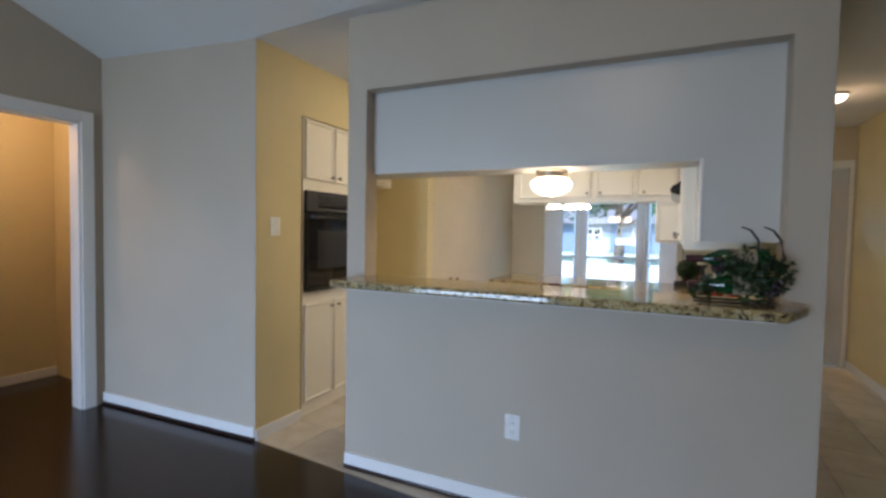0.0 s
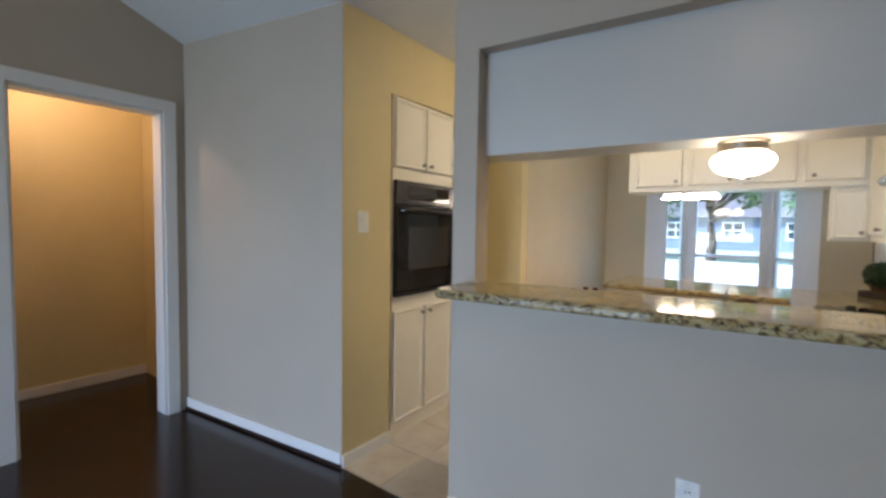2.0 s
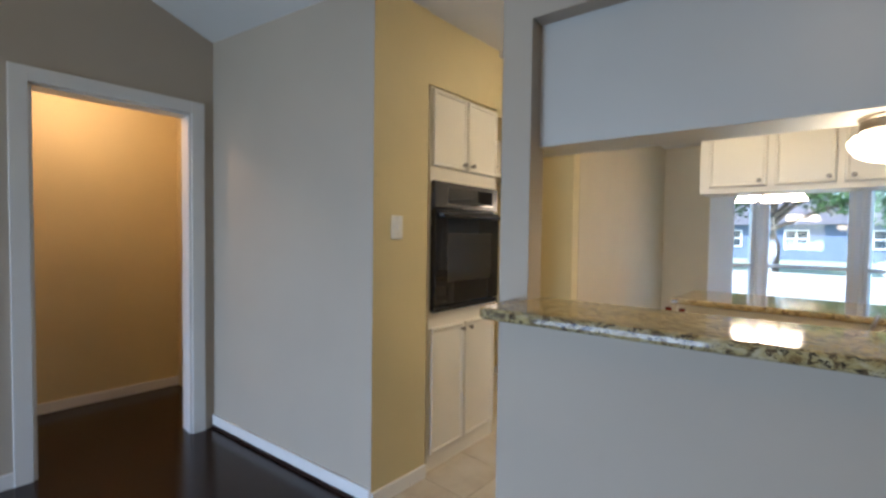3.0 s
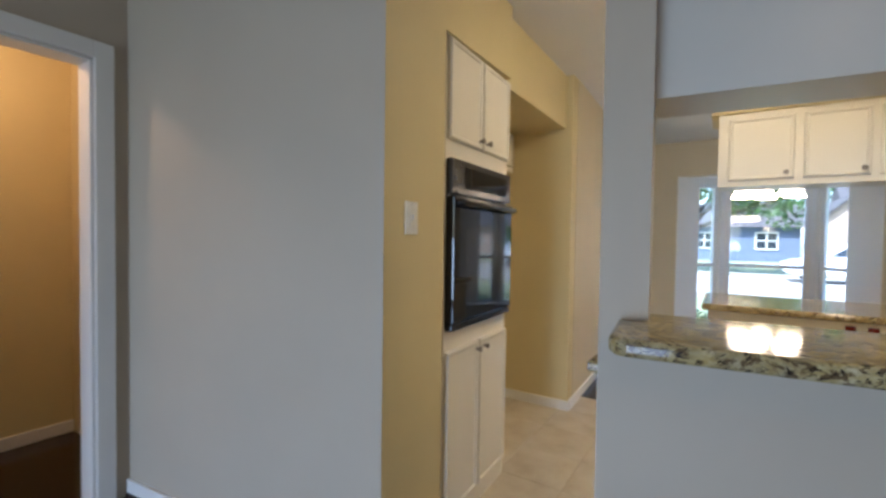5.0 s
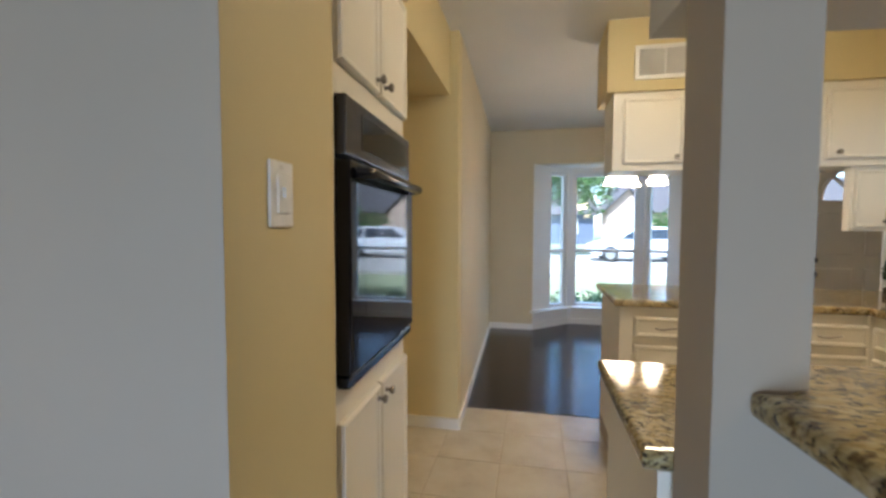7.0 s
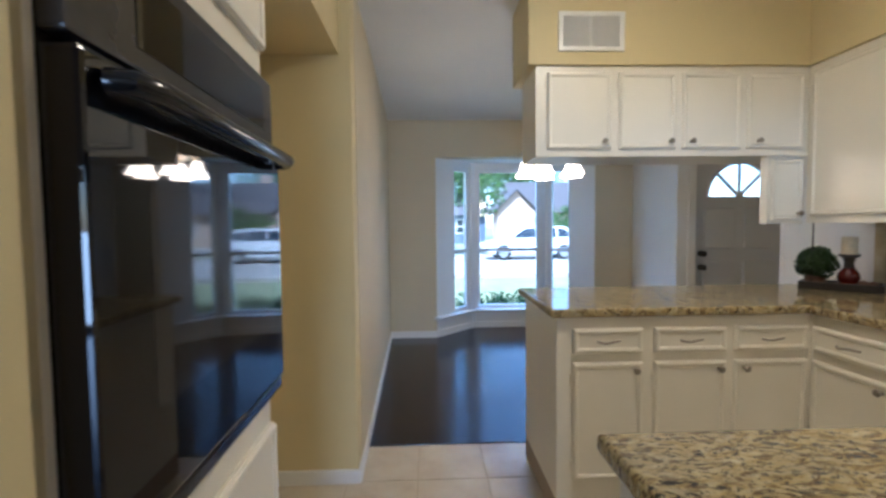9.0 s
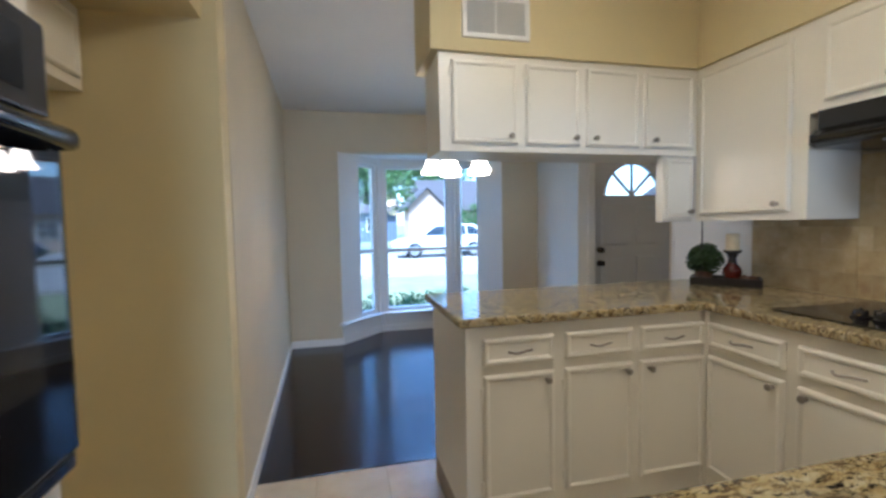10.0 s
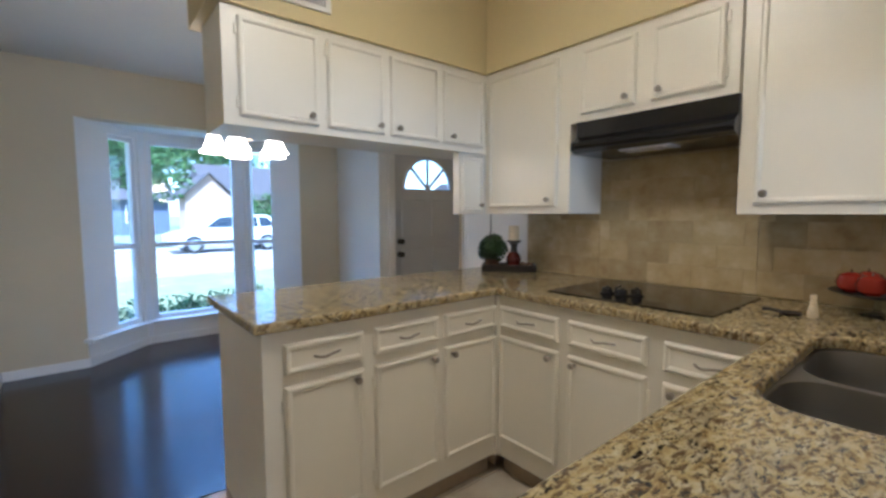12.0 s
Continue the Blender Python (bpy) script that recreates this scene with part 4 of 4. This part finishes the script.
part("base", lathe([(0, 0), (0.055, 0), (0.055, 0.015), (0.035, 0.03), (0.045, 0.05), (0.04, 0.075), (0.022, 0.10), (0, 0.10)], 18), DARKRED, cand, "dark red glazed base", True)
part("column", lathe([(0, 0.10), (0.022, 0.10), (0.018, 0.125), (0.026, 0.15), (0.042, 0.158), (0.042, 0.168), (0, 0.168)], 18), IRON, cand, "black column and dish", True)
part("candle", lathe([(0, 0.168), (0.031, 0.168), (0.031, 0.25), (0.027, 0.254), (0.01, 0.248), (0, 0.249)], 18), WAX, cand, "ivory pillar candle", True)
for dx, dy, r in ((0.055, -0.05, 0.022), (0.085, -0.07, 0.02)):
    single("tray_ball", blob(r, 2, 0.1, (1.40 + dx, 5.06 + dy, TOPZ + 0.013 + r)), POTBROWN, "small dark ornament ball on the tray", "ornament", "tray balls", smooth=True)

single("figurine", join(lathe([(0, 0), (0.034, 0), (0.036, 0.02), (0.028, 0.055), (0.022, 0.062), (0.024, 0.075), (0.018, 0.092), (0.022, 0.10), (0.02, 0.118), (0, 0.122)], 16), blob(0.016, 1, 0.1, (0.022, 0.0, 0.055))), WAX, "small white ceramic figurine beside the cooktop", "figurine", smooth=True, m=pose(1.25, 3.636, TOPZ + 0.0005) @ Matrix.Diagonal((0.42, 0.42, 0.62, 1)))
rest = thing("spoon_rest", "black spoon rest with a long handle on the counter", "spoon rest", pose(1.235, 3.69, TOPZ + 0.0005) @ Matrix.Rotation(radians(-98), 4, "Z") @ Matrix.Scale(0.72, 4))
part("dish", lathe([(0, 0.002), (0.035, 0.002), (0.045, 0.012), (0.043, 0.014), (0.03, 0.006), (0, 0.005)], 16), IRON, rest, "", True)
part("handle", tube([(-0.04, 0, 0.011), (-0.08, 0, 0.014), (-0.11, 0, 0.012)], [0.008, 0.007, 0.010], 8), IRON, rest, "", True)
stand = thing("cake_stand", "clear glass footed stand with a dark plate", "cake stand", pose(1.42, 3.505, TOPZ + 0.0005))
part("foot", lathe([(0, 0), (0.05, 0), (0.045, 0.006), (0.012, 0.015), (0.009, 0.045), (0.014, 0.066), (0, 0.066)], 18), GLASS, stand, "clear glass foot", True)
part("plate", lathe([(0, 0.066), (0.09, 0.066), (0.125, 0.078), (0.122, 0.081), (0.085, 0.071), (0, 0.071)], 24), IRON, stand, "dark plate", True)
for k in range(5):
    a = radians(72 * k + 100)
    f = thing("red_fruit", "glossy red decorative fruit on the stand", "fruit", pose(1.42 + 0.066 * math.cos(a), 3.505 + 0.066 * math.sin(a), TOPZ + 0.0735), "red fruits")
    bm = lathe([(0, 0.006), (0.016, 0.0), (0.036, 0.014), (0.041, 0.034), (0.034, 0.056), (0.016, 0.065), (0, 0.058)], 16)
    for v in bm.verts:
        an = math.atan2(v.co.y, v.co.x)
        v.co.x *= 1 + 0.05 * math.cos(5 * an)
        v.co.y *= 1 + 0.05 * math.cos(5 * an)
    part("flesh", bm, FRUITRED, f, "", True)
    part("stalk", tube([(0, 0, 0.058), (0.004, 0.002, 0.075)], 0.003, 6), POTBROWN, f)
single("cord", tube([(1.292, 5.115, 1.282), (1.292, 5.115, 1.18), (1.297, 5.12, 1.05), (1.30, 5.13, TOPZ + 0.003)], 0.003, 6), IRON, "thin dark cord hanging below the wall cabinet", "cord")

# ---- outdoors ----
GZ = -0.16


def lawn_mat(name, a, b, scale):
    m, t, bs = nodes_of(name)
    n = add(t, "ShaderNodeTexNoise", Scale=float(scale), Detail=8.0)
    t.links.new(coords(t), n.inputs["Vector"])
    r = ramp(t, n.outputs["Fac"], [(0.3, a), (0.7, b)])
    t.links.new(r.outputs[0], bs.inputs["Base Color"])
    bs.inputs["Roughness"].default_value = 0.9
    return m


LAWN = lawn_mat("lawn_grass", (0.20, 0.235, 0.115), (0.32, 0.345, 0.20), 3)
ROAD = lawn_mat("concrete_road", (0.34, 0.32, 0.29), (0.46, 0.44, 0.40), 2)
BRICK = lawn_mat("pale_brick", (0.42, 0.30, 0.24), (0.55, 0.42, 0.35), 14)
# bluish shade of the left house is put into its siding colour
SIDING = lawn_mat("siding_in_shade", (0.10, 0.13, 0.20), (0.15, 0.18, 0.26), 6)
SHINGLE = lawn_mat("roof_shingle", (0.06, 0.055, 0.06), (0.12, 0.11, 0.11), 9)
BARK = lawn_mat("bark", (0.06, 0.045, 0.03), (0.14, 0.11, 0.08), 8)
CROWN = leaves("tree_leaves", (0.02, 0.06, 0.012), (0.09, 0.17, 0.04))
HEDGE = leaves("hedge_leaves", (0.02, 0.06, 0.015), (0.08, 0.16, 0.05))
CARWHITE = plain("white_car_paint", (0.72, 0.73, 0.75), 0.12)
CARDARK = plain("dark_blue_car_paint", (0.03, 0.045, 0.08), 0.12)
CARGLASS = plain("dark_car_glass", (0.03, 0.04, 0.05), 0.05)
TYRE = plain("tyre_rubber", (0.02, 0.02, 0.02), 0.8)
RIM = plain("alloy_rim", (0.5, 0.5, 0.5), 0.3, 1.0)

bm = bmesh.new()
bm.faces.new([bm.verts.new(p) for p in ((-400, -400, GZ), (400, -400, GZ), (400, 700, GZ), (-400, 700, GZ))])
structure("ground", bm, LAWN, "sunlit green lawn reaching the horizon", "ground")
structure("road", box(-120, 120, 15.2, 23.7, GZ - 0.1, GZ + 0.012), ROAD, "pale concrete street", "road")
structure("kerb_near", box(-120, 120, 15.0, 15.2, GZ - 0.1, GZ + 0.12, 0.02), ROAD, "pale concrete kerb", "kerb")
structure("kerb_far", box(-120, 120, 23.7, 23.9, GZ - 0.1, GZ + 0.12, 0.02), ROAD, "pale concrete kerb", "kerb")
structure("driveway", box(10.5, 15.5, 23.9, 38.0, GZ - 0.05, GZ + 0.02), ROAD, "pale concrete driveway", "driveway")


def car(label, m, paint_mat, length=4.6, height=1.46):
    c = thing("car", label, "car", m, "parked cars")
    k = length / 4.6
    h = height / 1.46
    low = [(-2.3, 0.35), (-2.3, 0.62), (-2.1, 0.78), (-1.15, 0.92), (2.15, 0.96), (2.28, 0.75), (2.3, 0.35), (1.85, 0.24), (-1.95, 0.24)]
    body = prism([(x * k, z * h) for x, z in low], 1.72, Matrix.Translation((0, -0.86, 0)))
    bmesh.ops.bevel(body, geom=body.edges[:], offset=0.07, segments=3, affect="EDGES")
    b = part("body", body, paint_mat, c, "", True)
    top = [(-1.2, 0.90), (-0.45, 1.42), (0.3, 1.46), (1.5, 1.42), (2.12, 0.93)]
    cab = prism([(x * k, z * h) for x, z in top], 1.5, Matrix.Translation((0, -0.75, 0)))
    for v in cab.verts:
        if v.co.z > 1.2 * h:
            v.co.y *= 0.82
    bmesh.ops.bevel(cab, geom=cab.edges[:], offset=0.05, segments=2, affect="EDGES")
    part("cabin", cab, paint_mat, c, "", True)
    for pts in ([(-0.95, 0.97), (-0.42, 1.34), (0.12, 1.37), (0.12, 0.97)], [(0.20, 0.97), (0.20, 1.37), (1.02, 1.36), (1.05, 0.97)], [(1.13, 0.97), (1.10, 1.35), (1.45, 1.33), (1.80, 0.98)]):
        for side in (-1, 1):
            w = prism([(x * k, z * h) for x, z in pts], 0.02, Matrix.Translation((0, -0.01, 0)))
            for v in w.verts:
                v.co.y = side * (0.757 - max(0.0, v.co.z / h - 0.95) * 0.33) + v.co.y
            part("side_window", w, CARGLASS, c)
    for x in (-1.42 * k, 1.38 * k):
        for side in (-1, 1):
            w = part("wheel", lathe([(0, -0.1), (0.24, -0.1), (0.32, -0.08), (0.325, 0.0), (0.32, 0.08), (0.24, 0.1), (0, 0.1)], 24, Matrix.Translation((x, side * 0.79, 0.325)) @ Matrix.Rotation(radians(90), 4, "X")), TYRE, c, "", True)
            part("rim", lathe([(0, -0.012), (0.05, -0.012), (0.2, 0.0), (0.21, 0.012), (0, 0.012)], 18, Matrix.Translation((x, side * 0.885, 0.325)) @ Matrix.Rotation(radians(90), 4, "X")), RIM, w, "", True)
    for side in (-1, 1):
        part("headlight", box(-2.29 * k, -2.14 * k, side * 0.62 - 0.16, side * 0.62 + 0.16, 0.58 * h, 0.70 * h, 0.03), WHITECER, c)
        part("tail_light", box(2.18 * k, 2.29 * k, side * 0.68 - 0.1, side * 0.68 + 0.1, 0.66 * h, 0.86 * h, 0.03), RED, c)
    return c


car("white sedan parked along the street", pose(3.85, 22.1, GZ + 0.012), CARWHITE, 4.25, 1.44)
car("dark blue car parked in the driveway", pose(12.2, 27.5, GZ + 0.02, 0, 0, 18), CARDARK, 4.5, 1.62)


def house(label, x0, x1, y0, y1, eave, ridge, wall_mat, gable=None):
    h = thing("house", label, "house", pose(0, 0, GZ))
    part("wall", box(x0, x1, y0, y1, 0, eave), wall_mat, h)
    roof = prism([(-0.5, eave - 0.1), ((y1 - y0) / 2, ridge), (y1 - y0 + 0.5, eave - 0.1)], x1 - x0 + 0.8, Matrix.Translation((x0 - 0.4, y0, 0)) @ Matrix(((0, 1, 0, 0), (1, 0, 0, 0), (0, 0, 1, 0), (0, 0, 0, 1))))
    bmesh.ops.recalc_face_normals(roof, faces=roof.faces)
    r = part("roof", roof, SHINGLE, h)
    part("chimney", box(x0 + 3, x0 + 3.9, (y0 + y1) / 2, (y0 + y1) / 2 + 0.7, ridge - 0.8, ridge + 0.7), BRICK, r)
    if gable:
        gx0, gx1, gy, apex = gable
        part("gable_wall", prism([(gx0, 0), (gx1, 0), (gx1, eave), ((gx0 + gx1) / 2, apex), (gx0, eave)], y0 - gy, Matrix.Translation((0, gy, 0))), BRICK, h, "pale sunlit brick gable")
        for s in (0, 1):
            ex = gx0 - 0.35 if s == 0 else gx1 + 0.35
            mid = (gx0 + gx1) / 2
            part("gable_roof", prism([(ex, eave - 0.2), (mid, apex + 0.03), (mid, apex + 0.17), (ex, eave - 0.06)], (y0 + y1) / 2 - gy + 0.3, Matrix.Translation((0, gy - 0.3, 0))), SHINGLE, h)
    n = max(2, int((x1 - x0) // 3.2))
    for k in range(n):
        wx = x0 + (k + 0.5) * (x1 - x0) / n
        if gable and gable[0] - 0.9 < wx < gable[1] + 0.9:
            continue
        w = part("window", box(wx - 0.6, wx + 0.6, y0 - 0.05, y0 + 0.02, 0.95, 2.05), CARGLASS, h)
        part("frame", cells([wx - 0.68, wx - 0.6, wx - 0.03, wx + 0.03, wx + 0.6, wx + 0.68], [0.87, 0.95, 1.48, 1.54, 2.05, 2.13], [(i, j) for i in range(5) for j in range(5) if i in (0, 2, 4) or j in (0, 2, 4)], y0 - 0.09, y0 - 0.03, lambda u, v, q: (u, q, v)), TRIM, w)
    part("house_door", box(x0 + 0.6, x0 + 1.5, y0 - 0.05, y0 + 0.02, 0.05, 2.1), CARDARK, h)
    return h


house("pale brick house with a gable across the street", 7.0, 24, 40, 48, 2.7, 5.6, BRICK, (4.9, 7.9, 37.5, 4.25))
house("house with a dark roof across the street, shade painted blue grey into its walls", -11, 4.4, 41, 49, 2.6, 4.6, SIDING)
house("pale brick house farther along the street", 34, 50, 40, 50, 3.0, 5.2, BRICK)


def tree(label, at, height, crown, seed, count=5200, leaf=0.16):
    r = random.Random(seed)
    t = thing("tree", label, "tree", pose(*at))
    bm = tube([(0, 0, -0.2), (0.05, 0.03, height * 0.2), (-0.05, 0.08, height * 0.45), (0.1, 0.0, height * 0.7)], [0.32, 0.25, 0.2, 0.12], 10)
    cs = []
    for k in range(9):
        a = k * 2.4 + r.uniform(-0.3, 0.3)
        d = crown * r.uniform(0.45, 0.95)
        z = height * r.uniform(0.5, 0.95)
        tip = (d * math.cos(a), d * math.sin(a), z)
        join(bm, tube([(0, 0.05, height * r.uniform(0.3, 0.5)), (tip[0] * 0.5, tip[1] * 0.5, z * 0.85), tip], [0.1, 0.07, 0.03], 7))
        cs.append((*tip, crown * r.uniform(0.28, 0.48)))
        cs.append((tip[0] * 0.6, tip[1] * 0.6, z + r.uniform(-0.5, 0.6), crown * r.uniform(0.25, 0.4)))
    part("trunk", bm, BARK, t, "", True)
    part("crown", leaf_cloud(cs, count, leaf, 0.9, r), CROWN, t)
    return t


tree("leafy green tree on the far lawn", (-1.4, 25.2, GZ), 5.8, 3.9, 3, 9000, 0.13)
tree("leafy green tree on the lawn", (-6.0, 25.6, GZ), 8.5, 4.5, 4)
tree("low bushy green tree before the brick house", (7.6, 30.0, GZ), 2.3, 1.35, 12, 2600, 0.11)
tree("leafy green tree beside the driveway", (29.0, 27.0, GZ), 3.4, 2.4, 6, 3500)
tree("tall leafy tree behind the houses", (8.0, 56.0, GZ), 12.0, 7.0, 9, 5000, 0.3)
tree("tall leafy tree behind the houses", (-9.0, 58.0, GZ), 13.0, 7.5, 10, 5000, 0.3)
for k in range(6):
    r = random.Random(40 + k)
    x = -0.55 + k * 0.46
    single("shrub", leaf_cloud([(x + r.uniform(-0.15, 0.15), 9.35 + r.uniform(-0.15, 0.2), GZ + 0.2 + r.uniform(0, 0.08), r.uniform(0.17, 0.26)) for _ in range(4)], 700, 0.03, 0.9, r), HEDGE, "low clipped green shrub below the bay window", "shrub", "window shrubs")

# the bar wall and what is built on it are turned to fit the camera's view
ASKEW = Matrix.Translation((-0.302, 3.11, 0)) @ Matrix.Rotation(radians(5.0), 4, "Z") @ Matrix.Translation((0.302, -3.11, 0))
for name in ("wall_bar", "soffit_white", "trim_soffit_cabinet", "bar_top", "trim_bar", "outlet", "wine_rack", "baseboard_bar", "shoe_moulding_bar"):
    ob = bpy.data.objects[name]
    ob.matrix_basis = ASKEW @ ob.matrix_basis

# ---- pieces of floor and backsplash, last ----
PITCH = 0.345
tile_meshes = {}


def tile_mesh(w, d, t, gap, name):
    key = (round(w, 3), round(d, 3), name)
    if key not in tile_meshes:
        bm = bmesh.new()
        a, b, e = w / 2 - gap, d / 2 - gap, 0.0018 if name == "floor_tile" else 0.0005
        rings = [[bm.verts.new((sx * (a - o), sy * (b - o), z)) for sx, sy in ((-1, -1), (1, -1), (1, 1), (-1, 1))] for o, z in ((0, -t), (0, -e), (e, 0))]
        for p, q in zip(rings, rings[1:]):
            for i in range(4):
                bm.faces.new([p[i], p[(i + 1) % 4], q[(i + 1) % 4], q[i]])
        bm.faces.new(rings[-1])
        me = bpy.data.meshes.new(name)
        bm.to_mesh(me)
        bm.free()
        me.materials.append(FTILE if name == "floor_tile" else STILE)
        tile_meshes[key] = me
    return tile_meshes[key]


bed = bpy.data.objects["floor_tile_bed"]
for rx0, rx1, ry0, ry1 in ((-1.75, 0.99, 3.0, 5.425), (XH, RH, 2.2, DY)):
    i = math.floor((rx0 + 0.373) / PITCH)
    while -0.373 + i * PITCH < rx1:
        j = math.floor((ry0 - 5.425) / PITCH)
        while 5.425 + j * PITCH < ry1:
            a0, a1 = max(rx0, -0.373 + i * PITCH), min(rx1, -0.373 + (i + 1) * PITCH)
            b0, b1 = max(ry0, 5.425 + j * PITCH), min(ry1, 5.425 + (j + 1) * PITCH)
            if a1 - a0 > 0.02 and b1 - b0 > 0.02:
                o = new("floor_tile", tile_mesh(a1 - a0, b1 - b0, 0.006, 0.002, "floor_tile"))
                o.parent = bed
                o.location = ((a0 + a1) / 2, (b0 + b1) / 2, 0.0005)
            j += 1
        i += 1
TW, TH = 0.20, 0.10
turn = Matrix(((0, 0, -1, 0), (-1, 0, 0, 0), (0, 1, 0, 0), (0, 0, 0, 1)))
for row in range(7):
    z0 = TOPZ + 0.002 + row * TH
    for lo, hi, roof in ((3.32, 3.871, 1.248), (3.873, 4.574, 1.524), (4.576, 5.06, 1.248)):
        z1 = min(z0 + TH, roof)
        y = 3.32 - (0.5 * TW if row % 2 else 0.0)
        while y < hi and z1 - z0 > 0.02:
            a0, a1 = max(lo, y), min(hi, y + TW)
            if a1 - a0 > 0.02:
                o = new("wall_tile", tile_mesh(a1 - a0, z1 - z0, 0.004, 0.0002, "wall_tile"))
                o.parent = splash
                o.matrix_basis = Matrix.Translation((XE - 0.0085, (a0 + a1) / 2, (z0 + z1) / 2)) @ turn
            y += TW
